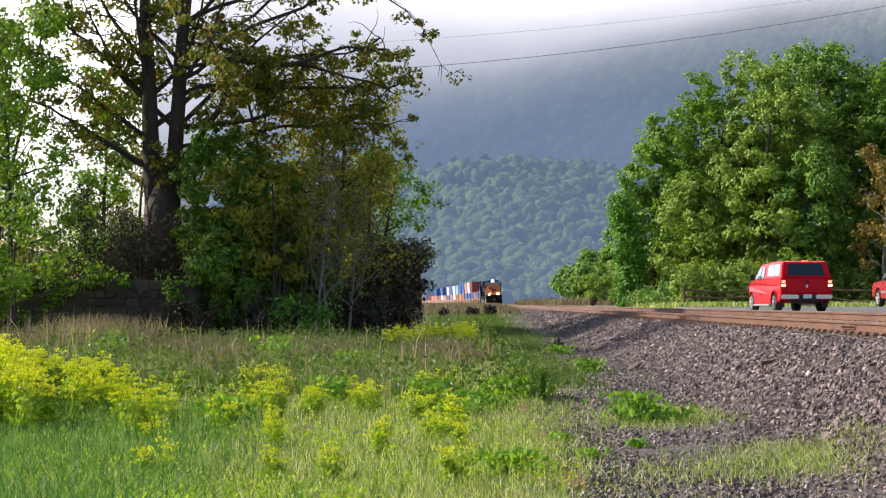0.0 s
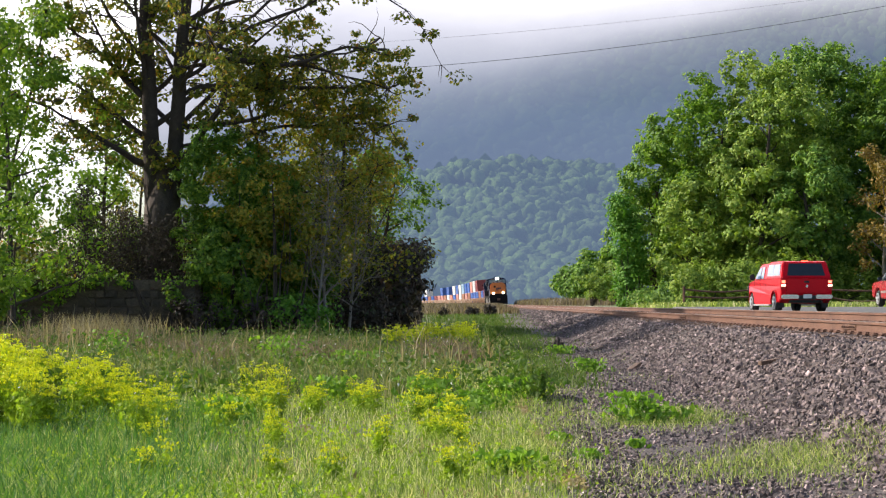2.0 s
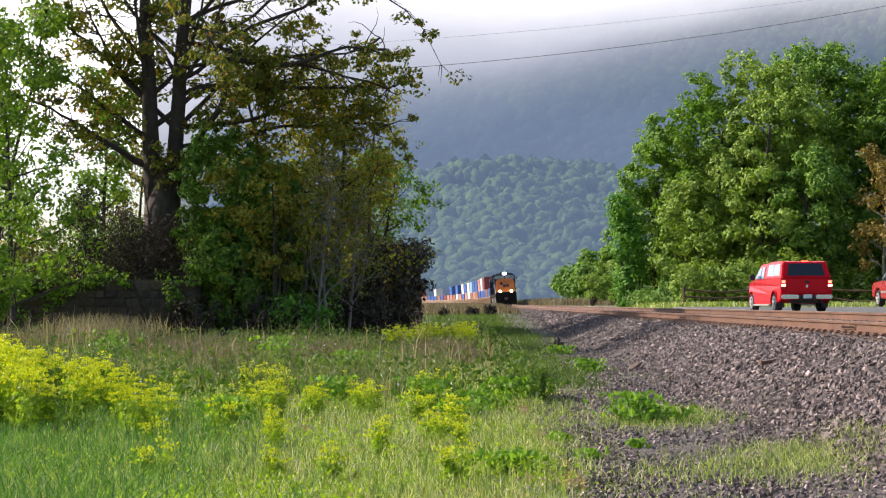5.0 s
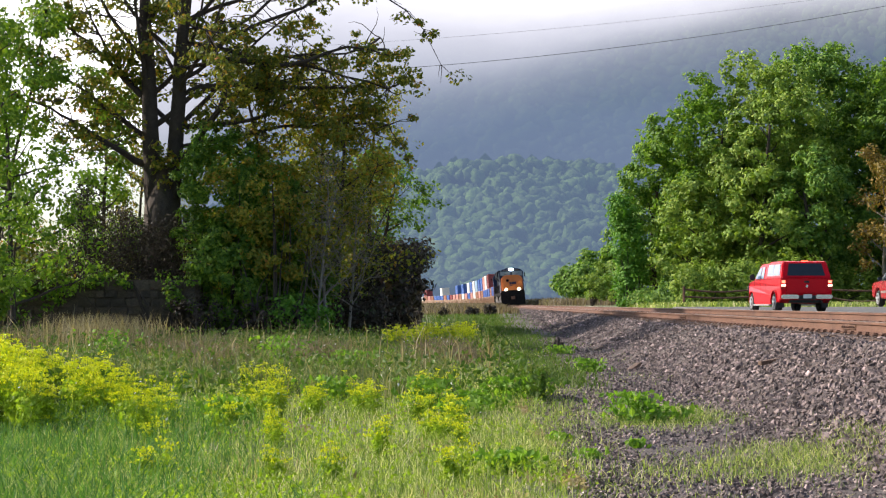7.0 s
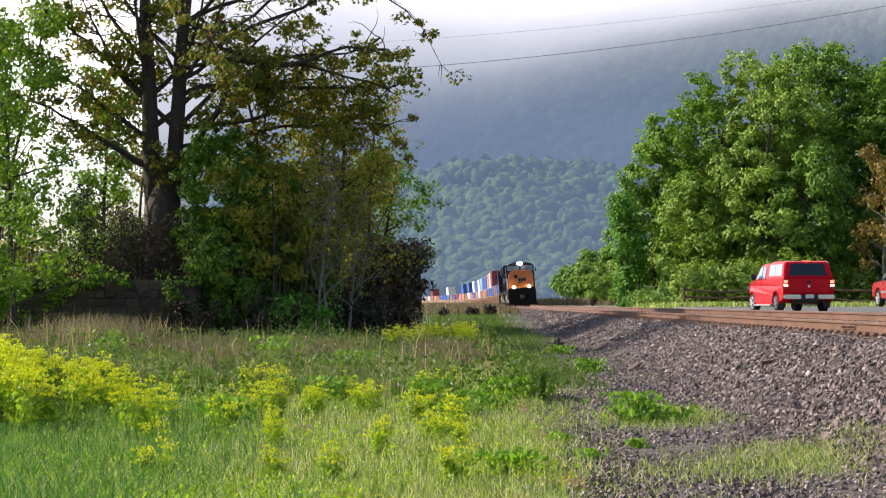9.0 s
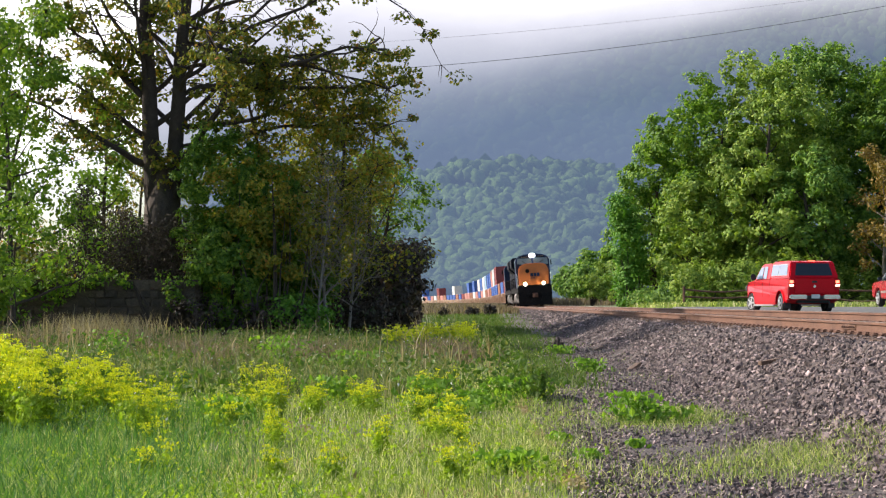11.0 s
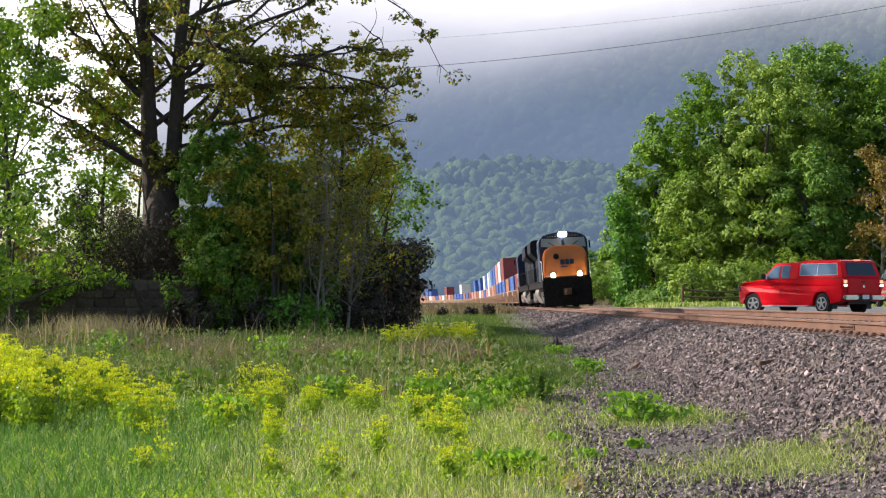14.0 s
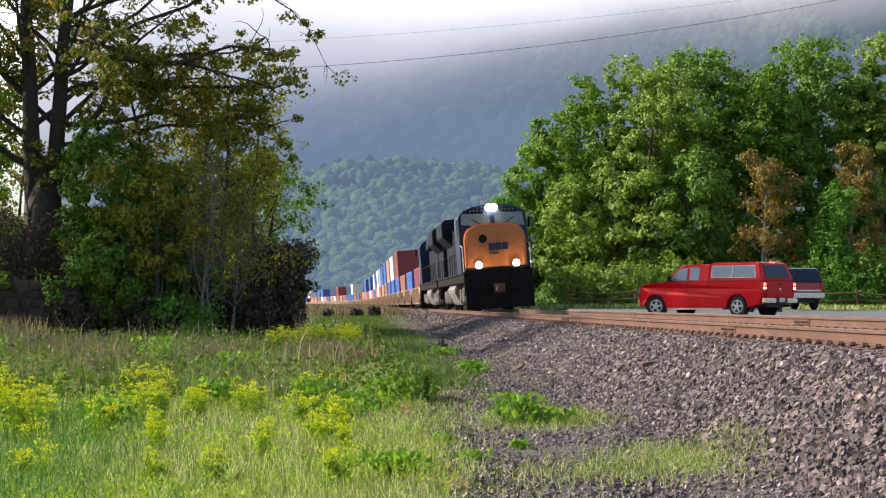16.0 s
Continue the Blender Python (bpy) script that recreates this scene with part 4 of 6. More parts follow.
PD = np.stack([r.uniform(-4, 6.0, 16000), r.uniform(114, 230, 16000)], 1)
blades("dry_verge", PD[(PD[:, 0] < track_v(PD[:, 1]) - 3.0)], 0.5, 0.04, L_BRUSH, 213, "strip of dry tawny grass beside the line")
PD = np.stack([r.uniform(11.5, 26, 14000), r.uniform(190, 320, 14000)], 1)
blades("dry_verge", PD[(PD[:, 0] > track_v(PD[:, 1]) + 3.0)], 0.9, 0.05, L_BRUSH, 214, "strip of dry tawny grass beside the line")
PD = np.stack([r.uniform(10.5, 36, 15000), r.uniform(79.5, 100, 15000)], 1)
blades("lawn_verge", PD, 0.3, 0.035, L_GRASS, 215, "sunlit green grass beyond the yard")


def herbs(name, XY, h, size, mat, seed, label):
    """Low broad-leaved herbs: single small leaves over the ground."""
    r = np.random.default_rng(seed)
    C = np.stack([XY[:, 0], XY[:, 1], ground_z(XY[:, 0], XY[:, 1]) + h * r.random(len(XY)) ** 1.5], 1)
    V, F = leaf_cards(C, size, up=1.5, rng=r)
    return tagged(npmesh(name, V, F, mat), label, "herbs", kind="stuff")


P = scatter(90000, -12, 2.6, 12, 48, 251, lambda x, y, r: on_grass(x, y, r) & (patchy(x, y, 1.5, 0.7) + r.normal(0, 0.25, len(x)) > 0.15), 0.9)
herbs("meadow_herbs", P, 0.2, 0.042, L_MUSTARD, 252, "low bright green herbs among the grass")
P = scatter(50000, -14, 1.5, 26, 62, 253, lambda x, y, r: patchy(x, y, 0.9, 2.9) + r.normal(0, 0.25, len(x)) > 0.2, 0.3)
herbs("meadow_herbs", P, 0.5, 0.11, L_SHADETINT, 254, "knee-high dark green herbs in the rough grass")
P = scatter(26000, -8, 1.2, 13, 32, 255, lambda x, y, r: (x > -3.5) & (patchy(x, y, 1.6, 1.9) + r.normal(0, 0.25, len(x)) > 0.35), 0.5)
herbs("meadow_straw", P, 0.06, 0.07, L_DRY, 256, "flattened pale straw in the meadow")
r = np.random.default_rng(78)
PD = np.stack([r.normal(-10.2, 0.8, 1700), r.normal(52, 2.0, 1700)], 1)
blades("plume_grass", PD, 0.9, 0.012, L_DRY, 257, "tall pale plume grass before the wall", 0.2)


for cx, cy, sx, n in ((-3.0, 40, 0.55, 900), (-6.4, 44, 0.8, 900), (0.0, 41, 0.5, 800), (-11.2, 46, 0.6, 500), (-4.6, 36, 0.35, 400)):
    PD = np.stack([r.normal(cx, sx, n), r.normal(cy, 1.2, n)], 1)
    blades("tawny_brush", PD, 0.62, 0.009, L_BRUSH, 260 + n, "stand of tawny dry brush in the rough grass", 0.4)
r = np.random.default_rng(79)
yy = 11 + 45 * r.random(40000) ** 1.9
PC = np.stack([track_v(yy) + r.uniform(-6.0, -2.9, 40000), yy], 1)
M_CHIP = surf("gravel_chip", (0.15, 0.125, 0.115), (0.33, 0.275, 0.255), 6, 60, 0.9, vary="island")
chips = herbs("gravel_chips", PC[PC[:, 0] < 0.27 * PC[:, 1] + 2], 0.045, 0.05, M_CHIP, 258, "small grey-brown chips on the cinder shoulder")
chips["category"] = "gravel"
PT = PC[(r.random(40000) < 0.18) & (patchy(PC[:, 0], PC[:, 1], 1.6, 2.4) > 0.1)]
blades("gravel_weeds", PT, 0.1, 0.007, L_GRASS, 259, "thin weeds sprouting through the gravel", 0.6)


def wildflower(seed, h, spread, stems, heads):
    """A clump of mustard-like weed: stems, leaves and yellow flower heads."""
    r = np.random.default_rng(seed)
    t = empty("yellow_wildflower")
    paths, tops, leaf = [], [], []
    for i in range(stems):
        b = r.normal(0, spread * 0.4, 2)
        tip = np.array([b[0] + r.normal(0, spread * 0.45), b[1] + r.normal(0, spread * 0.45), h * r.uniform(0.65, 1.1)])
        k = np.linspace(0, 1, 4)[:, None]
        p = np.array([b[0], b[1], -0.03]) * (1 - k) + tip * k
        paths.append((p, 0.006, 0.003))
        tops.append(tip)
        leaf += [p[1], p[1] * 0.5 + p[2] * 0.5, p[2], p[0] + (0, 0, 0.08)]
        for j in range(2):
            q = p[2] + r.normal(0, 0.08, 3) + (0, 0, 0.12)
            paths.append((np.stack([p[2], q]), 0.004, 0.003))
            tops.append(q)
    V, F = limb_mesh(paths, 4)
    npmesh("stem", V, F, L_MUSTARD, t)
    V, F = leaf_cards(clumps(np.array(leaf), np.full(len(leaf), 0.1), 9, r), 0.07, rng=r)
    npmesh("foliage", V, F, L_MUSTARD, t)
    V, F = leaf_cards(clumps(np.array(tops), np.full(len(tops), 0.075), heads, r, 0.35), 0.034, rng=r)
    npmesh("flower_head", V, F, L_YELLOW, t)["kind"] = "stuff"
    return tagged(t, "clump of wild mustard with yellow flower heads", "wildflower", "yellow wildflowers in the meadow")


r = random.Random(5)
masters = [wildflower(300 + k, 0.75, 0.3, 11, 16) for k in range(4)] + [wildflower(310 + k, 0.5, 0.13, 6, 11) for k in range(3)]
spots = []
for i in range(46):                     # the dense stand
    y = r.uniform(20, 29)
    q = r.random() ** 1.4
    spots.append((-0.25 * y - 0.4 + 2.3 * q, y, r.randrange(4), r.uniform(1.1, 1.4) * (1 - 0.45 * q)))
for i in range(30):                     # scattered over the meadow
    y = r.uniform(15, 29)
    spots.append((r.uniform(-0.2 * y, 0.3), y, 4 + r.randrange(3), r.uniform(0.6, 0.95)))
for x, y in ((-3.15, 30), (-3.0, 30.4), (-3.2, 29.6), (-1.15, 24), (-1.0, 24.5), (-1.7, 23), (-0.2, 27), (0.0, 28), (-2.4, 23), (-2.2, 23.4)):
    spots.append((x, y, r.randrange(4), 0.62))
for i in range(16):                     # farther clumps by the shaded strip
    spots.append((r.uniform(-1.4, 0.8), r.uniform(47, 51), r.randrange(4), 1.0))
used = set()
for x, y, k, s in spots:
    m = pose(x, y, gz(x, y) - 0.02, 0, 0, r.uniform(0, 360)) @ Matrix.Scale(s, 4)
    if k not in used:
        used.add(k)
        masters[k].matrix_basis = m
    else:
        c = copy_thing(masters[k], m)
        c.scale = (s, s, s)
for k in range(7):
    if k not in used:
        masters[k].matrix_basis = pose(-4.2 - 0.1 * k, 24 + k, gz(-4.2, 24 + k))


r = np.random.default_rng(80)
PW = np.stack([r.uniform(-7.5, 0.5, 260), r.uniform(18, 48, 260)], 1)
M_PETAL = surf("white_petal", (0.62, 0.62, 0.58), (0.8, 0.8, 0.76), 8, 60, 0.7)
dots = herbs("white_blossoms", PW, 0.75, 0.035, M_PETAL, 81, "tiny white blossoms and seed heads over the weeds")
dots["category"] = "blossoms"


def broad_weed(name, x, y, n, size, h, seed, label):
    rr = np.random.default_rng(seed)
    t = empty(name, pose(x, y, gz(x, y)))
    C = np.stack([rr.normal(0, size * 0.45, n), rr.normal(0, size * 0.45, n), rr.uniform(0.03, h, n)], 1)
    V, F = leaf_cards(C, 0.1, up=1.2, rng=rr)
    npmesh("foliage", V, F, L_WEED, t)
    paths = [(np.stack([C[i] * [0.3, 0.3, 0], C[i]]), 0.005, 0.002) for i in range(0, n, 6)]
    V, F = limb_mesh(paths, 4)
    npmesh("stem", V, F, L_WEED, t)["kind"] = "stuff"
    return tagged(t, label, "weed", "leafy weeds by the gravel")


for i, (x, y, n, s, h) in enumerate([(0.64, 16.2, 160, 0.3, 0.2), (2.45, 22.5, 220, 0.45, 0.4), (2.75, 22.2, 160, 0.4, 0.25), (-0.25, 26, 220, 0.5, 0.45), (0.9, 27, 200, 0.5, 0.35), (1.3, 27.5, 200, 0.5, 0.35), (0.5, 25, 200, 0.5, 0.3), (-1.7, 26.5, 200, 0.5, 0.4),
                                 (2.9, 35, 160, 0.4, 0.3), (3.0, 45, 140, 0.4, 0.25), (0.2, 24, 160, 0.4, 0.25), (1.3, 20, 40, 0.15, 0.12), (1.5, 17.6, 30, 0.12, 0.12), (2.1, 19, 30, 0.12, 0.15), (-2.6, 21, 220, 0.4, 0.4), (-3.4, 36, 260, 0.6, 0.7), (-1.9, 34, 200, 0.6, 0.5), (-7.6, 40, 260, 0.7, 0.8)]):
    broad_weed("leafy_weed", x, y, n, s, h, 400 + i, "low leafy green weed in the gravel and grass")

# --- ballast stones ---
OCT = np.array([[1, 0, 0], [-1, 0, 0], [0, 1, 0], [0, -1, 0], [0, 0, 1], [0, 0, -1]], float)
OCTF = np.array([[4, 0, 2], [4, 2, 1], [4, 1, 3], [4, 3, 0], [5, 2, 0], [5, 1, 2], [5, 3, 1], [5, 0, 3]])
BLOCK = CUBE * 1.3
BLOCKF = np.array([t for a, b, c, d in CUBEF for t in ((a, b, c), (a, c, d))])
r = np.random.default_rng(9)


def stones(n, y0, y1, u0, u1, size, seed, near=1.0, form=None):
    r = np.random.default_rng(seed)
    FV, FF = (BLOCK, BLOCKF) if form == "block" else (OCT, OCTF)
    y = y0 + (y1 - y0) * r.random(n) ** (1 + near)
    u = r.uniform(u0, u1, n)
    x = track_v(y) + u
    ok = (x < 0.27 * y + 2.2 + 0.07 * y) & ((u > -3.0) | (r.random(n) < 0.85))
    x, y, u = x[ok], y[ok], u[ok]
    n = len(x)
    z = ground_z(x, y) + 0.035 + r.uniform(-0.01, 0.015, n)
    S = size * (0.5 + 1.35 * r.random((n, 1, 1)) ** 2.2) * np.where(u < -3.0, 0.72, 1.0)[:, None, None]
    shape = (FV[None] + r.normal(0, 0.2, (n, len(FV), 3))) * 0.64 * r.uniform(0.65, 1.15, (n, 1, 3))
    q = r.normal(size=(n, 4))
    q /= np.linalg.norm(q, axis=1)[:, None]
    w, a, b, c = q.T
    R = np.stack([1 - 2 * (b * b + c * c), 2 * (a * b - w * c), 2 * (a * c + w * b), 2 * (a * b + w * c), 1 - 2 * (a * a + c * c), 2 * (b * c - w * a),
                  2 * (a * c - w * b), 2 * (b * c + w * a), 1 - 2 * (a * a + b * b)], 1).reshape(n, 3, 3)
    V = np.einsum("nij,nkj->nki", R, shape) * S + np.stack([x, y, z], 1)[:, None, :]
    F = FF[None] + (np.arange(n) * len(FV))[:, None, None]
    return tagged(npmesh("loose_stones", V.reshape(-1, 3), F.reshape(-1, 3), M_STONE, ballast), "loose grey and brown ballast stones", kind="stuff")


stones(34000, 10, 34, -3.3, -0.9, 0.043, 501, 0.3, "block")
stones(17000, 10, 30, -5.9, -3.0, 0.036, 502, 0.4, "block")
stones(15000, 34, 75, -3.4, -0.9, 0.05, 505, 0.3)
stones(6000, 30, 65, -5.6, -3.0, 0.055, 506, 0.3)
stones(7000, 12, 70, -0.9, 1.6, 0.05, 503, 0.6)
stones(6000, 75, 180, -3.4, -0.9, 0.09, 504, 0.6)
shared = []
for k in range(6):
    bm = bmesh.new()
    bmesh.ops.create_icosphere(bm, subdivisions=1, radius=0.5)
    for v in bm.verts:
        v.co *= r.uniform(0.7, 1.15)
    ob = part("stone", bm, M_STONE1, ballast)
    shared.append(ob.data)
    bpy.data.objects.remove(ob)
for i in range(300):
    y = r.uniform(15, 30)
    u = r.uniform(-5.2, -1.7)
    x = track_x(y) + u
    ob = new("stone", shared[i % 6])
    ob.parent = ballast
    s = r.uniform(0.045, 0.085)
    ob.matrix_basis = pose(x, y, gz(x, y) + 0.04, *r.uniform(0, 360, 3)) @ Matrix.Diagonal((s * 1.2, s, s * 0.75, 1))
for x, y, a, ln in ((3.9, 36, 70, 0.9), (5.0, 26.5, 20, 0.5), (4.2, 48, 60, 0.8)):
    b = part("scrap_timber", box(-ln / 2, ln / 2, -0.06, 0.06, -0.03, 0.03, 0.01), M_TIE)
    b.matrix_basis = pose(x, y, gz(x, y) + 0.07, 0, -8, a)
    tagged(b, "weathered dark scrap of sleeper timber on the ballast", "timber")


# ---- fence, wires ----
fence = tagged(empty("pipe_fence"), "rusty sagging pipe fence on steel posts", "fence")
FP = [(11.7, 85.0), (15.2, 85.6), (18.8, 86.0), (22.4, 85.8), (26.2, 85.2), (30, 84.6), (34, 84)]
for i, (x, y) in enumerate(FP):
    part("post", tube((x, y, 1.2), (x + random.uniform(-0.05, 0.05), y, 2.45), 0.07, 0.065, 8), M_DARKRUST, fence)
for (xa, ya), (xb, yb) in zip(FP[:-1], FP[1:]):
    for h, sag in ((2.3, 0.12), (1.95, 0.2)):
        k = np.linspace(0, 1, 7)[:, None]
        p = np.array([[xa, ya, h]]) * (1 - k) + np.array([[xb, yb, h]]) * k
        p[:, 2] -= sag * np.sin(np.pi * k[:, 0]) * random.uniform(0.3, 1.3)
        V, F = limb_mesh([(p, 0.045, 0.045)], 8)
        npmesh("rail_pipe", V, F, M_DARKRUST, fence, True)

M_WIRE = surf("cable", (0.03, 0.03, 0.035), (0.05, 0.05, 0.055), 2, 30, 0.6, 0, 0.0)
CABLES = []
for pts, rad in ((((-3.6, 17.77), (10, 18.9), (22.6, 20.85), (30.3, 22.0)), 0.016), (((0, 19.9), (18, 21.6), (29, 23.0)), 0.007)):
    xx = np.linspace(-48, 62, 70)
    co = np.polyfit([p[0] for p in pts], [p[1] for p in pts], 2)
    co[0] = max(co[0], 0.0004)
    p = np.stack([xx, np.full(70, 120.0), np.polyval(co, xx)], 1)
    CABLES.append(p)
    V, F = limb_mesh([(p, rad, rad)], 6)
    tagged(npmesh("overhead_cable", V, F, M_WIRE, None, True), "thin dark overhead cable across the valley", "cable")
for k, x in ((0, -48), (-1, 62)):
    top = max(c[k][2] for c in CABLES) + 0.3
    low = min(c[k][2] for c in CABLES)
    pole = empty("utility_pole")
    part("pole", tube((x, 120.12, gz(x, 120) - 0.5), (x, 120.12, top), 0.17, 0.11, 10), M_TIE, pole)
    for z in (low, top - 0.3):
        part("crossarm", box(x - 0.9, x + 0.9, 120.0, 120.12, z - 0.12, z - 0.02, 0.01), M_TIE, pole)
    tagged(pole, "tall weathered wooden utility pole carrying cables", "utility pole", "utility poles")

# ---- locomotive ----
M_BLUE = surf("blue_paint", (0.012, 0.022, 0.06), (0.022, 0.035, 0.085), 1.5, 30, 0.45, 0, 0.05, dirt=(0.035, 0.032, 0.03), coat=0.2)
M_NOSE = surf("yellow_orange_paint", (0.5, 0.135, 0.022), (0.57, 0.165, 0.028), 1.2, 30, 0.45, 0, 0.04, dirt=(0.4, 0.13, 0.035))
M_BLACK = surf("sooty_black", (0.006, 0.006, 0.006), (0.015, 0.013, 0.012), 3, 40, 0.8, 0, 0.2, dirt=(0.028, 0.021, 0.017))
M_HOOD = surf("sooty_blue", (0.006, 0.008, 0.016), (0.011, 0.014, 0.026), 1.5, 30, 0.7, 0, 0.08, dirt=(0.02, 0.016, 0.013))
M_TANK = surf("dusty_grey_tank", (0.15, 0.135, 0.125), (0.26, 0.235, 0.22), 1.5, 30, 0.75, 0, 0.1, dirt=(0.08, 0.065, 0.055))
for m in (M_HOOD, M_BLACK, M_BLUE):
    m.node_tree.nodes["Principled BSDF"].inputs["Specular IOR Level"].default_value = 0.14
# grey base colour holds the pale sky reflection of the cab panes
M_GLASS = sheen("cab_glass", (0.16, 0.2, 0.2), 0.08)
M_WHITE = surf("white_paint", (0.62, 0.62, 0.6), (0.78, 0.78, 0.76), 2, 40, 0.5, 0, 0.03)
G_HEAD = glow("headlight_glow", (1.0, 0.9, 0.72), 60)
G_DITCH = glow("ditch_light_glow", (1.0, 0.86, 0.62), 45)


def wheelset(parent, y, r=0.53):
    bm = tube((-0.9, y, 0), (0.9, y, 0), 0.09)
    bmesh.ops.translate(bm, vec=(0, -y, 0), verts=bm.verts)
    for s in (-1, 1):
        tube((s * 0.69, 0, 0), (s * 0.82, 0, 0), r, r * 0.985, 20, bm)
        tube((s * 0.66, 0, 0), (s * 0.69, 0, 0), r + 0.025, r + 0.025, 20, bm)
        for k in range(5):
            a = k * 1.2566
            tube((s * 0.82, 0.3 * math.cos(a), 0.3 * math.sin(a)), (s * 0.84, 0.3 * math.cos(a), 0.3 * math.sin(a)), 0.07, seg=6, bm=bm)
    ob = part("wheelset", bm, M_BLACK, parent)
    ob.matrix_basis = pose(0, y, r)
    return ob


def locomotive():
    """Six-axle road engine; its front coupler is at the origin and its hood runs along +y."""
    t = empty("locomotive")
    L = 22.3
    part("underframe", box(-1.5, 1.5, 0.55, L - 0.3, 1.25, 1.62, 0.04), M_BLACK, t)
    part("pilot", box(-1.52, 1.52, 0.45, 0.75, 0.62, 1.75, 0.06), M_BLACK, t)
    bm = prism([(-1.5, 0.1), (1.5, 0.1), (1.5, 0.75), (-1.5, 0.75)], "y", 0.25, 0.5, 0.03)
    for v in bm.verts:
        v.co.y -= 0.25 * (1 - abs(v.co.x) / 1.5) * (0.75 - v.co.z) / 0.65
    part("snow_plow", bm, M_BLACK, t, "black snow plow")
    bm = box(-0.16, 0.16, -0.25, 0.5, 0.78, 1.08, 0.06)
    box(-0.25, 0.25, 0.3, 0.5, 0.7, 1.15, 0.03, bm)
    part("coupler", bm, M_DARKRUST, t)
    for s in (-1, 1):
        for k in range(4):
            part("step", box(min(s * 1.15, s * 1.55), max(s * 1.15, s * 1.55), 0.75, 1.05, 0.4 + 0.32 * k, 0.44 + 0.32 * k, 0.01), M_BLACK, t)
        part("hose", tube((s * 0.55, 0.42, 1.2), (s * 0.7, 0.3, 0.6), 0.035, seg=8), M_BLACK, t)
    # wide nose
    half = [(1.36, 1.66), (1.36, 3.05), (1.31, 3.3), (1.16, 3.52), (0.92, 3.65), (0.6, 3.7)]
    bm = prism(half + [(-x, z) for x, z in reversed(half)], "y", 0.74, 2.6, 0.09)
    for v in bm.verts:
        if v.co.y < 1.4:
            v.co.y += max(0, v.co.z - 2.6) * 0.28 + 0.1 * (v.co.x / 1.36) ** 2
    part("nose", bm, M_NOSE, t, "rounded yellow-orange nose")
    bm = box(-0.3, 0.5, 0.735, 0.79, 1.8, 2.72, 0.02)
    for v in bm.verts:
        v.co.y += max(0, v.co.z - 2.6) * 0.3
    part("nose_door", bm, M_NOSE, t)
    part("bell_grille", tube((-0.55, 0.86, 3.06), (-0.55, 0.95, 3.06), 0.18, seg=20), M_BLACK, t)
    bm = bmesh.new()
    for x0, x1, z0, z1 in ((-0.32, -0.06, 2.56, 2.86), (0.0, 0.22, 2.56, 2.86), (0.28, 0.52, 2.56, 2.86), (-0.32, 0.1, 2.4, 2.46)):
        lean = max(0, z0 - 2.6) * 0.28
        box(x0, x1, 0.69 + lean, 0.86 + lean, z0, z1, 0, bm)
    part("emblem", bm, M_BLUE, t, "dark blue emblem bars")
    part("nose_base", box(-1.42, 1.42, 0.66, 2.6, 1.6, 1.86, 0.05), M_BLACK, t)
    # cab
    half = [(1.53, 1.62), (1.53, 3.98), (1.46, 4.16), (1.26, 4.33), (0.9, 4.46), (0.45, 4.53)]
    bm = prism(half + [(-x, z) for x, z in reversed(half)], "y", 1.62, 4.6, 0.03)
    for v in bm.verts:
        if v.co.y < 2.5:
            v.co.y += max(0, v.co.z - 3.5) * 0.4
    part("cab", bm, M_BLUE, t, "dark blue cab with an arched roof")
    for s in (-1, 1):
        a, b = sorted((s * 0.1, s * 1.42))
        bm = prism([(a, 3.72), (b, 3.55), (b - (0.06 if s > 0 else 0), 4.14), (a + (0.06 if s < 0 else 0), 4.2)], "y", 0, 0.05)
        for v in bm.verts:
            v.co.y += 1.6 + (v.co.z - 3.55) * 0.388 - 0.01
        part("windshield", bm, M_GLASS, t, "cab windshield with grey sky reflection put into its colour")
        bm = tube((s * 0.4, 1.6, 3.62), (s * 0.95, 1.66, 3.95), 0.018, seg=6)
        part("wiper", bm, M_BLACK, t)
        a, b = sorted((s * 0.36, s * 1.06))
        part("number_board", box(a, b, 1.84, 2.1, 4.22, 4.37, 0.02), M_BLACK, t)
        for k in range(4):
            x = s * (0.47 + 0.16 * k)
            part("number_bar", box(x - 0.045, x + 0.045, 1.825, 1.85, 4.255, 4.335), M_TANK, t, "pale bar on a number board")
        part("headlight", tube((s * 0.12, 1.84, 4.4), (s * 0.12, 2.0, 4.4), 0.15, seg=16), G_HEAD, t, "lit headlight")
        part("ditch_light", tube((s * 0.83, 0.52, 1.96), (s * 0.83, 0.7, 1.96), 0.14, seg=16), G_DITCH, t, "lit ditch light")
        part("ditch_housing", box(s * 0.83 - 0.14, s * 0.83 + 0.14, 0.6, 0.8, 1.75, 2.12, 0.03), M_BLACK, t)
        part("side_window", box(min(s * 1.55, s * 1.57), max(s * 1.55, s * 1.57), 2.7, 3.9, 3.3, 4.0, 0), M_GLASS, t)
        part("mirror", box(s * 1.72 - 0.05, s * 1.72 + 0.05, 2.5, 2.56, 3.5, 3.95, 0.01), M_BLACK, t)
        part("handrail", join(tube((s * 1.5, 0.8, 1.7), (s * 1.5, 0.8, 2.75), 0.022, seg=6), tube((s * 1.5, 0.8, 2.75), (s * 1.5, 1.9, 2.85), 0.022, seg=6)), M_WHITE, t, "white handrail")
        bm = bmesh.new()
        for k in range(10):
            tube((s * 1.5, 5 + 1.75 * k, 1.6), (s * 1.5, 5 + 1.75 * k, 2.6), 0.02, seg=6, bm=bm)
        tube((s * 1.5, 4.6, 2.6), (s * 1.5, 21.4, 2.6), 0.02, seg=6, bm=bm)
        part("side_handrail", bm, M_BLACK, t)
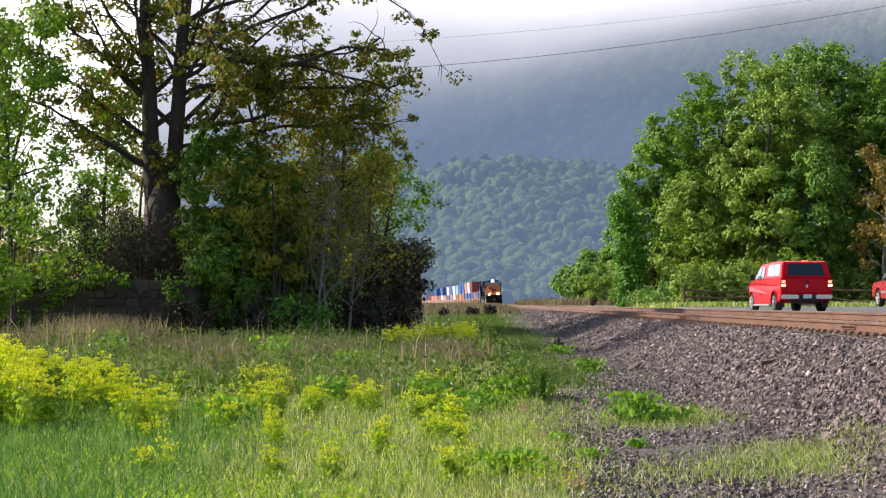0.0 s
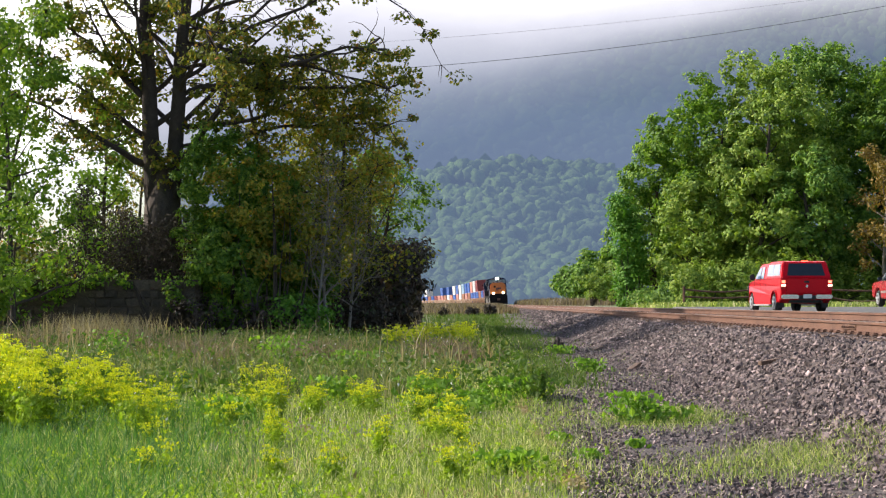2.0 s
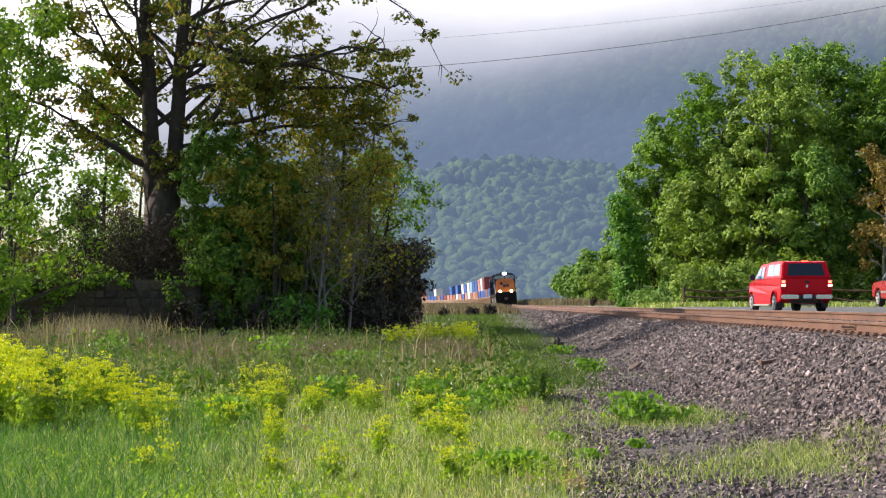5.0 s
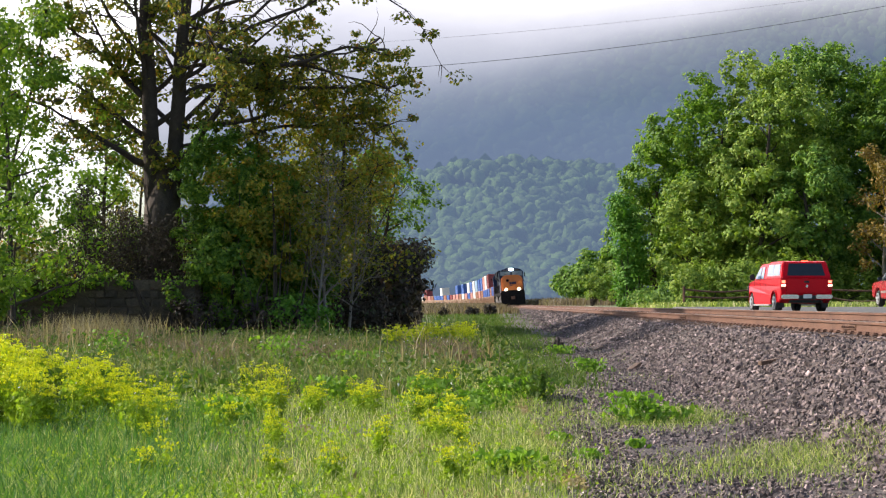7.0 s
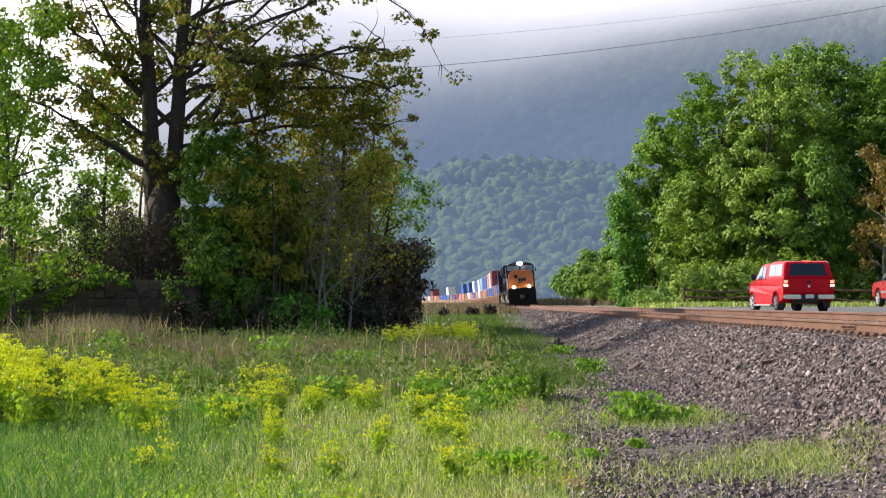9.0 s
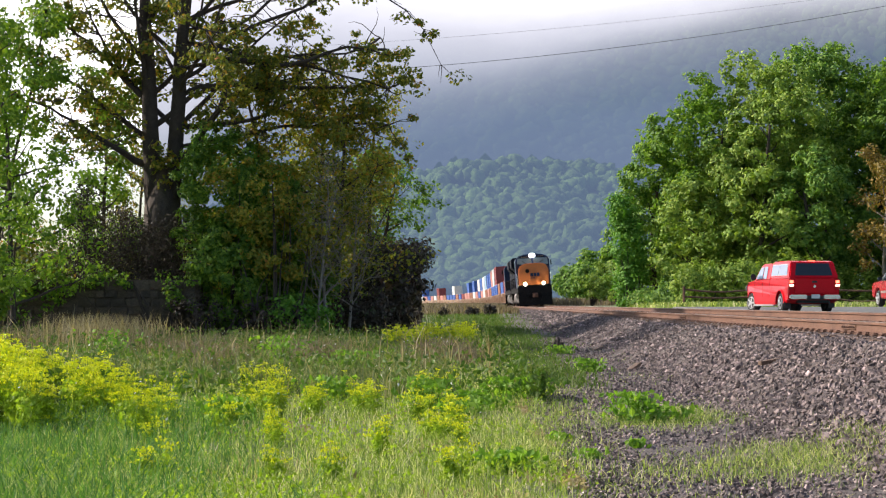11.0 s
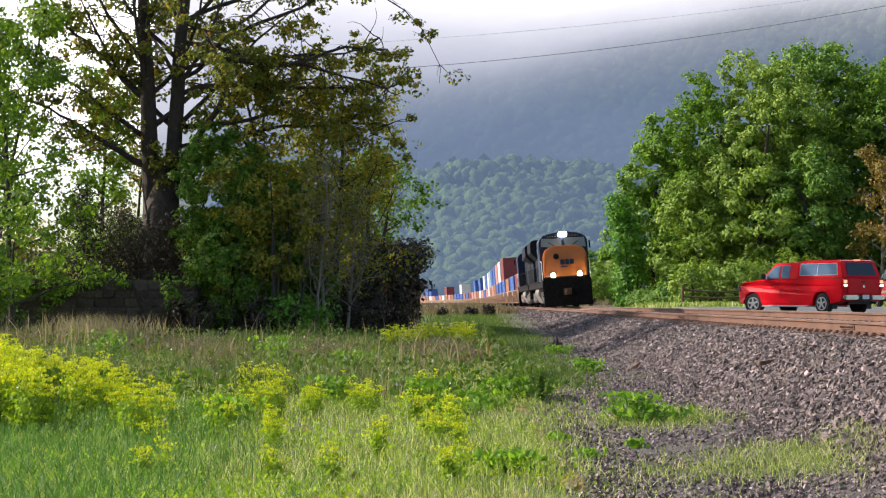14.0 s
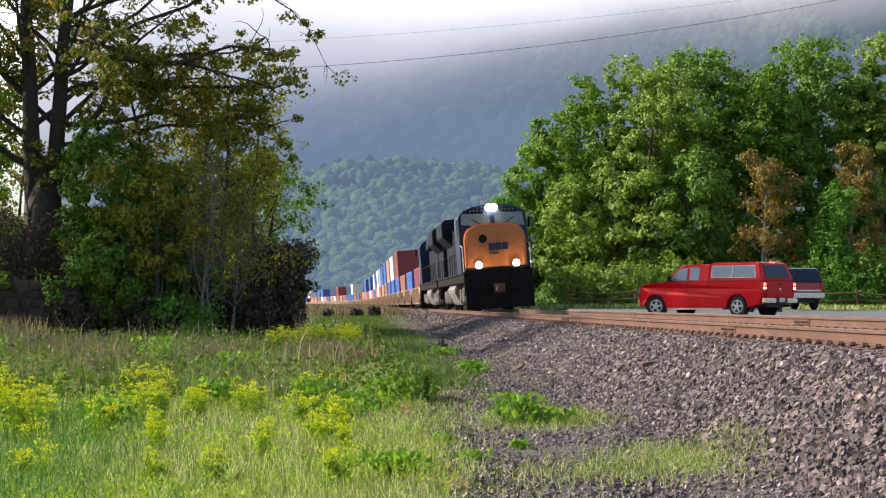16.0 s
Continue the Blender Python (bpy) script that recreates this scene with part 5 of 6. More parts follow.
        part("walkway", box(min(s * 0.95, s * 1.55), max(s * 0.95, s * 1.55), 4.6, 21.8, 1.6, 1.68, 0.01), M_BLACK, t)
    part("headlight_housing", box(-0.3, 0.3, 1.88, 2.3, 4.26, 4.54, 0.05), M_BLUE, t)
    # hood
    bm = box(-0.95, 0.95, 4.6, 20.9, 1.66, 4.25, 0.08)
    part("hood", bm, M_HOOD, t, "dark blue hood")
    for k in range(9):
        for s in (-1, 1):
            part("hood_door", box(min(s * 0.95, s * 0.975), max(s * 0.95, s * 0.975), 5.0 + 1.2 * k, 6.1 + 1.2 * k, 1.9, 3.6, 0), M_HOOD, t)
    part("brake_housing", box(-1.2, 1.2, 5.2, 8.6, 3.7, 4.5, 0.06, taper=(0.1, 0.05)), M_HOOD, t)
    part("exhaust", box(-0.45, 0.45, 10.4, 11.3, 4.2, 4.72, 0.04), M_BLACK, t)
    bm = prism([(-0.95, 3.2), (-1.5, 3.7), (-1.5, 4.4), (-1.3, 4.56), (1.3, 4.56), (1.5, 4.4), (1.5, 3.7), (0.95, 3.2)], "y", 15.2, 20.4, 0.04)
    part("radiator", bm, M_HOOD, t, "flared radiator section")
    for k in range(3):
        part("fan", tube((0, 16.2 + 1.6 * k, 4.54), (0, 16.2 + 1.6 * k, 4.66), 0.66, 0.6, 20), M_BLACK, t)
    # fuel tank with slanted sides
    bm = prism([(-1.35, 1.28), (-1.5, 0.95), (-1.15, 0.3), (1.15, 0.3), (1.5, 0.95), (1.35, 1.28)], "y", 8.3, 13.6, 0.06)
    part("fuel_tank", bm, M_TANK, t, "dusty grey fuel tank")
    wheels = []
    for y0 in (2.4, 14.4):
        for s in (-1, 1):
            pts = [(y0, 0.55), (y0 + 0.3, 0.38), (y0 + 0.9, 0.55), (y0 + 2.0, 0.42), (y0 + 3.6, 0.55), (y0 + 4.6, 0.4), (y0 + 5.2, 0.6), (y0 + 5.2, 0.95), (y0 + 3.2, 1.15), (y0 + 1.8, 1.15), (y0, 0.9)]
            bm = prism(pts, "x", min(s * 0.98, s * 1.22), max(s * 0.98, s * 1.22), 0.03)
            for dy in (0.75, 2.6, 4.45):
                box(min(s * 1.2, s * 1.32), max(s * 1.2, s * 1.32), y0 + dy - 0.2, y0 + dy + 0.2, 0.35, 0.75, 0.04, bm)
                tube((s * 1.26, y0 + dy - 0.5, 0.5), (s * 1.26, y0 + dy - 0.5, 1.0), 0.11, seg=10, bm=bm)
            part("truck_frame", bm, M_TANK, t)
        for dy in (0.75, 2.6, 4.45):
            wheels.append(wheelset(t, y0 + dy))
    part("rear_coupler", box(-0.16, 0.16, L - 0.4, L + 0.15, 0.78, 1.08, 0.05), M_DARKRUST, t)
    part("rear_end", box(-1.4, 1.4, L - 0.6, L - 0.3, 0.6, 1.7, 0.05), M_BLACK, t)
    for o in t.children:
        if not o.name.startswith("wheelset"):
            o.data.transform(Matrix.Diagonal((1, 1, 1.05, 1)))
    return tagged(t, "dark blue diesel locomotive with yellow-orange nose and lit lamps", "locomotive"), wheels


M_WELL = surf("well_car_paint", (0.34, 0.22, 0.15), (0.44, 0.3, 0.21), 1, 25, 0.7, 0, 0.1, dirt=(0.22, 0.14, 0.09))


def well_car():
    """A low well car unit of 16 m; front at y = 0."""
    t = empty("well_car")
    L = 16.0
    for s in (-1, 1):
        bm = prism([(0.3, 1.15), (1.6, 1.15), (2.2, 0.4), (L - 2.2, 0.4), (L - 1.6, 1.15), (L - 0.3, 1.15), (L - 0.6, 1.55), (L - 1.9, 1.6), (1.9, 1.6), (0.6, 1.55)], "x", min(s * 1.36, s * 1.44), max(s * 1.36, s * 1.44), 0.015)
        part("side_sill", bm, M_WELL, t)
        for k in range(8):
            part("rib", box(min(s * 1.44, s * 1.49), max(s * 1.44, s * 1.49), 2.4 + 1.55 * k, 2.52 + 1.55 * k, 0.45, 1.55, 0.01), M_WELL, t)
    part("floor", box(-1.36, 1.36, 2.0, L - 2.0, 0.36, 0.46, 0.01), M_WELL, t)
    for y0, y1 in ((0.0, 1.9), (L - 1.9, L)):
        part("end_platform", box(-1.36, 1.36, y0, y1, 0.95, 1.12, 0.02), M_WELL, t)
    for y in (0.0,):
        for s in (-1, 1):
            part("truck_frame", prism([(y - 0.9, 0.5), (y - 0.4, 0.35), (y + 0.4, 0.35), (y + 0.9, 0.5), (y + 0.5, 0.8), (y - 0.5, 0.8)], "x", min(s * 0.95, s * 1.1), max(s * 0.95, s * 1.1), 0.02), M_DARKRUST, t)
        for dy in (-0.85, 0.85):
            w = wheelset(t, y + dy, 0.45)
    return tagged(t, "rust-orange well car of the container train", "railway wagon", "well cars of the train")


BOXES = {
    "maroon": ((0.2, 0.035, 0.04), (0.27, 0.055, 0.06)), "orange": ((0.3, 0.12, 0.07), (0.38, 0.17, 0.1)), "blue": ((0.035, 0.1, 0.36), (0.06, 0.15, 0.46)),
    "white": ((0.6, 0.6, 0.6), (0.78, 0.77, 0.75)), "pale_blue": ((0.25, 0.38, 0.55), (0.34, 0.47, 0.62)), "brown": ((0.2, 0.09, 0.06), (0.28, 0.13, 0.09)), "pink": ((0.5, 0.22, 0.19), (0.58, 0.28, 0.24))}
M_BOX = {k: surf(k + "_container", a, b, 1.2, 25, 0.55, 0, 0.06, dirt=tuple(0.6 * v for v in a)) for k, (a, b) in BOXES.items()}


def container(colour):
    """A 40-foot box with corrugated sides, corner posts and barred end doors; front at y = 0, floor at z = 0."""
    t = empty("shipping_container")
    L, W, H = 12.19, 1.22, 2.59
    m = M_BOX[colour]
    pts, y = [], 0.12
    side = []
    while y < L - 0.3:
        side += [(y, 0.0), (y + 0.08, 0.0), (y + 0.13, 0.04), (y + 0.24, 0.04)]
        y += 0.29
    for s in (-1, 1):
        V, F = [], []
        for y, d in side:
            V += [(s * (W - 0.01 - d), y, 0.12), (s * (W - 0.01 - d), y, H - 0.1)]
        for k in range(len(side) - 1):
            F.append((2 * k, 2 * k + 1, 2 * k + 3, 2 * k + 2))
        npmesh("corrugated_side", V, F, m, t)
    part("roof", box(-W + 0.02, W - 0.02, 0.05, L - 0.05, H - 0.06, H - 0.02), m, t)
    part("floor", box(-W + 0.02, W - 0.02, 0.05, L - 0.05, 0.06, 0.14), M_DARKRUST, t)
    part("front_panel", box(-W + 0.05, W - 0.05, 0.04, 0.07, 0.1, H - 0.08), m, t)
    part("end_panel", box(-W + 0.05, W - 0.05, L - 0.07, L - 0.04, 0.1, H - 0.08), m, t)
    bm = bmesh.new()
    for k in range(8):
        x = -W + 0.22 + k * 0.28
        box(x, x + 0.12, 0.015, 0.045, 0.16, H - 0.14, 0, bm)
    part("front_ribs", bm, m, t)
    bm = bmesh.new()
    for x in (-W, W - 0.12):
        for y in (0, L - 0.12):
            box(x, x + 0.12, y, y + 0.12, 0, H, 0.01, bm)
    for z in (0, H - 0.12):
        for x in (-W, W - 0.08):
            box(x, x + 0.08, 0.1, L - 0.1, z, z + 0.12, 0, bm)
        for y in (0, L - 0.08):
            box(-W + 0.1, W - 0.1, y, y + 0.08, z, z + 0.12, 0, bm)
    part("frame", bm, m, t)
    return t


# ---- vehicles ----
M_RED = surf("red_car_paint", (0.62, 0.002, 0.012), (0.67, 0.003, 0.014), 0.4, 50, 0.35, 0.0, 0.0, coat=0.08)
M_DKRED = surf("dark_red_paint", (0.3, 0.012, 0.02), (0.36, 0.018, 0.026), 2, 50, 0.25, 0.0, 0.0, coat=0.25)
M_RED.node_tree.nodes["Principled BSDF"].inputs["Specular IOR Level"].default_value = 0.14
M_ALLOY = surf("alloy", (0.5, 0.5, 0.51), (0.6, 0.6, 0.61), 5, 50, 0.35, 0.35, 0.02)
M_NAVY = surf("navy_paint", (0.012, 0.018, 0.035), (0.02, 0.03, 0.05), 2, 50, 0.25, 0.0, 0.0, coat=0.25)
M_CHROME = sheen("chrome", (0.55, 0.56, 0.58), 0.2, 0.9)
M_AUTOGLASS = sheen("tinted_glass", (0.02, 0.026, 0.036), 0.04)
M_AUTOGLASS.node_tree.nodes["Principled BSDF"].inputs["Specular IOR Level"].default_value = 0.4
# blue base colour stands in for sky reflected in the side windows
M_CAPGLASS = sheen("sky_reflection_glass", (0.1, 0.16, 0.24), 0.06)
M_TYRE = surf("tyre_rubber", (0.014, 0.014, 0.014), (0.028, 0.027, 0.026), 5, 60, 0.85, 0, 0.2)
M_PLASTIC = surf("black_plastic", (0.015, 0.015, 0.016), (0.025, 0.025, 0.026), 5, 60, 0.6, 0, 0.1)
M_TAIL = sheen("red_lens", (0.45, 0.01, 0.012), 0.15)
G_BRAKE = glow("brake_light_glow", (1.0, 0.1, 0.06), 5)
G_REVERSE = glow("reverse_light_glow", (1.0, 0.82, 0.6), 4)


def arch(y, r, n=9):
    return [(y + r * math.cos(math.pi * k / n), 0.36 + r * math.sin(math.pi * k / n)) for k in range(n + 1)]


def wheel(parent, x, y, r=0.39):
    s = 1 if x > 0 else -1
    w = empty("wheel", pose(x, y, r))
    w.parent = parent
    bm = tube((-0.12, 0, 0), (0.12, 0, 0), r, seg=28)
    bmesh.ops.bevel(bm, geom=[e for e in bm.edges if e.calc_face_angle(0) > 1], offset=0.05, segments=2, affect="EDGES")
    part("tyre", bm, M_TYRE, w)
    bm = tube((s * 0.1, 0, 0), (s * 0.149, 0, 0), 0.212, 0.205, 24)
    part("rim", bm, M_PLASTIC, w)
    bm = tube((s * 0.1, 0, 0), (s * 0.165, 0, 0), 0.075, seg=12)
    for k in range(5):
        a = k * 1.2566
        own = box(-0.02, 0.02, -0.045, 0.045, 0.05, 0.225, 0.01)
        bmesh.ops.transform(own, matrix=Matrix.Translation((s * 0.138, 0, 0)) @ Matrix.Rotation(a, 4, "X"), verts=own.verts)
        join(bm, own)
    tube((s * 0.11, 0, 0), (s * 0.145, 0, 0), 0.245, 0.235, 24, bm)
    part("hub", bm, M_ALLOY, w, "silver five-spoke hub")
    return w


def pickup():
    """A long-bed pickup with a matching cap; the rear bumper is at the origin, it faces +y."""
    t = empty("pickup_truck")
    W = 0.97
    low = [(0.15, 0.5)] + list(reversed(arch(1.15, 0.455))) + list(reversed(arch(4.83, 0.455))) + [(5.7, 0.42), (5.74, 0.85), (5.66, 1.1), (5.4, 1.18), (4.45, 1.27), (4.3, 1.29), (0.12, 1.3), (0.08, 1.0)]
    bm = prism(low, "x", -W, W, 0.035)
    for v in bm.verts:
        v.co.x *= 1 - 0.35 * max(0, v.co.y - 5.3)
    part("body", bm, M_RED, t, "glossy red body")
    prof = [(4.42, 1.26), (3.75, 1.82), (3.55, 1.88), (2.75, 1.9), (2.45, 1.88), (2.4, 1.28)]
    bm = prism(prof, "x", -W + 0.03, W - 0.03, 0.03)
    for v in bm.verts:
        v.co.x *= 1 - 0.2 * max(0, v.co.z - 1.28)
    part("cab", bm, M_RED, t)
    bm = prism([(0.1, 1.29), (0.32, 1.91), (0.5, 1.95), (2.2, 1.95), (2.42, 1.9), (2.42, 1.29)], "x", -W + 0.02, W - 0.02, 0.04)
    for v in bm.verts:
        v.co.x *= 1 - 0.2 * max(0, v.co.z - 1.29)
    part("bed_cap", bm, M_RED, t, "red fibreglass bed cap")
    for s in (-1, 1):
        def side(pts, name, mat, out=0.004):
            bm = prism(pts, "x", -0.006, 0.006)
            for v in bm.verts:
                v.co.x += s * ((W - 0.03) * (1 - 0.2 * max(0, v.co.z - 1.28)) + out + 0.012)
            part(name, bm, mat, t)
        side([(4.2, 1.32), (3.72, 1.74), (3.38, 1.78), (3.38, 1.32)], "side_window", M_CAPGLASS)
        side([(3.28, 1.32), (3.28, 1.78), (2.85, 1.78), (2.85, 1.32)], "side_window", M_CAPGLASS)
        side([(2.315, 1.405), (2.315, 1.832), (0.485, 1.832), (0.38, 1.405)], "window_trim", M_ALLOY, 0.008)
        side([(2.3, 1.42), (2.3, 1.82), (1.43, 1.82), (1.43, 1.42)], "cap_window", M_CAPGLASS, 0.014)
        side([(1.4, 1.42), (1.4, 1.82), (0.5, 1.82), (0.4, 1.42)], "cap_window", M_CAPGLASS, 0.014)
        part("cap_seam", box(min(s * W, s * (W + 0.006)), max(s * W, s * (W + 0.006)), 0.12, 4.3, 1.275, 1.29), M_PLASTIC, t)
        for y in (4.28, 3.3, 2.42):
            part("door_seam", box(min(s * W, s * (W + 0.005)), max(s * W, s * (W + 0.005)), y, y + 0.014, 0.6, 1.28), M_PLASTIC, t)
        part("door_handle", box(min(s * W, s * (W + 0.03)), max(s * W, s * (W + 0.03)), 3.42, 3.62, 1.12, 1.16, 0.008), M_RED, t)
        part("mirror", box(min(s * 1.0, s * 1.2), max(s * 1.0, s * 1.2), 4.02, 4.12, 1.28, 1.5, 0.03), M_PLASTIC, t)
        part("wheel_arch", prism([(1.15 + 0.52 * math.cos(math.pi * k / 10), 0.38 + 0.52 * math.sin(math.pi * k / 10)) for k in range(11)] + [(1.15 + 0.455 * math.cos(math.pi * k / 10), 0.38 + 0.455 * math.sin(math.pi * k / 10)) for k in range(10, -1, -1)], "x", min(s * W, s * (W + 0.03)), max(s * W, s * (W + 0.03)), 0.008), M_RED, t)
        part("headlight", box(s * 0.75 - 0.17, s * 0.75 + 0.17, 5.6, 5.72, 0.85, 1.08, 0.03), M_GLASS, t)
        part("running_board", box(min(s * 0.88, s * 1.04), max(s * 0.88, s * 1.04), 1.75, 4.25, 0.27, 0.33, 0.015), M_ALLOY, t, "bright running board")
        tl = part("tail_light", box(s * 0.88 - 0.1, s * 0.88 + 0.1, 0.05, 0.2, 0.9, 1.26, 0.02), M_TAIL, t, "red tail light")
        part("brake_lamp", box(s * 0.88 - 0.07, s * 0.88 + 0.07, 0.04, 0.06, 1.12, 1.22), G_BRAKE, tl, "lit brake lamp")
        part("reverse_lamp", box(s * 0.88 - 0.075, s * 0.88 + 0.075, 0.035, 0.06, 1.0, 1.07), G_REVERSE, tl, "lit reversing lamp")
    bm = prism([(-0.72, 1.4), (0.72, 1.4), (0.62, 1.86), (-0.62, 1.86)], "y", 0, 0.02)
    for v in bm.verts:
        v.co.y += 0.085 + (v.co.z - 1.29) * 0.344
    part("rear_window", bm, M_AUTOGLASS, t)
    part("tailgate", box(-0.76, 0.76, 0.05, 0.12, 0.74, 1.27, 0.02), M_RED, t)
    part("gate_handle", box(-0.1, 0.1, 0.03, 0.06, 1.13, 1.2, 0.01), M_PLASTIC, t)
    part("badge", tube((0, 0.03, 1.0), (0, 0.06, 1.0), 0.05, seg=14), M_CHROME, t)
    part("high_brake_lamp", box(-0.12, 0.12, 0.34, 0.4, 1.93, 1.96), G_BRAKE, t, "lit high brake lamp")
    for a, b in ((-0.95, -0.32), (0.32, 0.95)):
        part("rear_bumper", box(a, b, -0.06, 0.16, 0.53, 0.69, 0.03), M_CHROME, t, "chrome rear bumper")
    part("bumper_step", box(-0.34, 0.34, -0.05, 0.14, 0.5, 0.66, 0.03), M_PLASTIC, t)
    part("number_plate", box(-0.16, 0.16, -0.065, -0.05, 0.55, 0.7), M_WHITE, t, "blank white number plate")
    part("front_bumper", box(-0.82, 0.82, 5.6, 5.78, 0.45, 0.72, 0.05), M_CHROME, t)
    part("windshield", prism([(4.36, 1.32), (3.8, 1.79), (3.84, 1.8), (4.41, 1.32)], "x", -0.78, 0.78), M_AUTOGLASS, t)
    part("chassis", box(-0.6, 0.6, 0.2, 5.4, 0.38, 0.56, 0.03), M_PLASTIC, t)
    for s in (-1, 1):
        part("sill", box(min(s * 0.8, s * 0.955), max(s * 0.8, s * 0.955), 1.66, 4.34, 0.33, 0.42, 0.02), M_RED, t)
        part("mud_flap", box(s * 0.84 - 0.12, s * 0.84 + 0.12, 0.62, 0.645, 0.2, 0.55, 0.005), M_PLASTIC, t)
    part("exhaust_pipe", tube((0.55, 0.0, 0.42), (0.55, 0.8, 0.42), 0.04), M_PLASTIC, t)
    ws = [wheel(t, s * 0.84, y) for y in (1.15, 4.83) for s in (-1, 1)]
    return tagged(t, "glossy red pickup truck with a red bed cap", "pickup truck"), ws


def suv():
    t = empty("suv")
    W = 0.93
    low = [(0.1, 0.5)] + list(reversed(arch(1.0, 0.47))) + list(reversed(arch(3.75, 0.47))) + [(4.6, 0.45), (4.65, 0.9), (4.5, 1.05), (3.5, 1.12), (0.05, 1.15), (0.02, 0.8)]
    part("body", prism(low, "x", -W, W, 0.04), M_DKRED, t, "dark red lower body")
    bm = prism([(0.06, 1.13), (0.3, 1.72), (0.5, 1.78), (2.3, 1.78), (2.6, 1.72), (3.45, 1.12)], "x", -W + 0.02, W - 0.02, 0.05)
    for v in bm.verts:
        v.co.x *= 1 - 0.24 * max(0, v.co.z - 1.13)
    part("upper_body", bm, M_NAVY, t, "dark blue roof and pillars")
    bm = prism([(-0.72, 1.18), (0.72, 1.18), (0.6, 1.62), (-0.6, 1.62)], "y", 0, 0.02)
    for v in bm.verts:
        v.co.y += 0.03 + (v.co.z - 1.13) * 0.4
    part("rear_window", bm, M_AUTOGLASS, t)
    for s in (-1, 1):
        bm = prism([(0.5, 1.2), (0.62, 1.62), (2.35, 1.64), (3.1, 1.2)], "x", -0.006, 0.006)
        for v in bm.verts:
            v.co.x += s * ((W - 0.02) * (1 - 0.24 * max(0, v.co.z - 1.13)) + 0.012)
        part("side_window", bm, M_AUTOGLASS, t)
        part("tail_light", box(s * 0.85 - 0.08, s * 0.85 + 0.08, 0.0, 0.1, 0.8, 1.1, 0.02), M_TAIL, t)
        part("mirror", box(min(s * 0.95, s * 1.12), max(s * 0.95, s * 1.12), 3.0, 3.1, 1.12, 1.28, 0.02), M_NAVY, t)
        part("side_trim", box(min(s * W, s * (W + 0.02)), max(s * W, s * (W + 0.02)), 1.5, 3.2, 0.6, 0.7, 0.01), M_TANK, t)
    part("rear_bumper", box(-0.95, 0.95, -0.08, 0.14, 0.5, 0.72, 0.04), M_CHROME, t, "silver rear bumper")
    part("trim_strip", box(-0.8, 0.8, 0.0, 0.05, 0.78, 0.84, 0.01), M_CHROME, t)
    part("chassis", box(-0.6, 0.6, 0.3, 4.4, 0.3, 0.5, 0.03), M_PLASTIC, t)
    for y in (1.0, 3.75):
        for s in (-1, 1):
            wheel(t, s * 0.8, y, 0.36)
    return tagged(t, "dark red and navy SUV parked on the asphalt", "suv")


parked = suv()
parked.matrix_basis = pose(20.1, 73, 1.463, 0, 0, 2)
truck, truck_wheels = pickup()

# ---- the train ----
FRONT0, SPEED = 334.4, 16.14
lead, lead_wheels = locomotive()
second = copy_thing(lead, pose(0, 0, 0))
tagged(second, "dark blue second locomotive coupled back to front", "locomotive")
cars = []          # (thing, distance of its origin behind the lead front, length, height, turned)
cars += [(lead, 0.0, 22.3, 0.0, False), (second, 22.9 + 22.3, 22.3, 0.0, True)]
first_well = well_car()
made = {}


def box_of(colour):
    words = {"pale_blue": "pale blue", "pink": "faded pink"}.get(colour, colour)
    if colour not in made:
        made[colour] = tagged(container(colour), words + " corrugated steel shipping container on the train", "container", "containers on the train")
        return made[colour]
    return copy_thing(made[colour], pose(0, 0, 0))


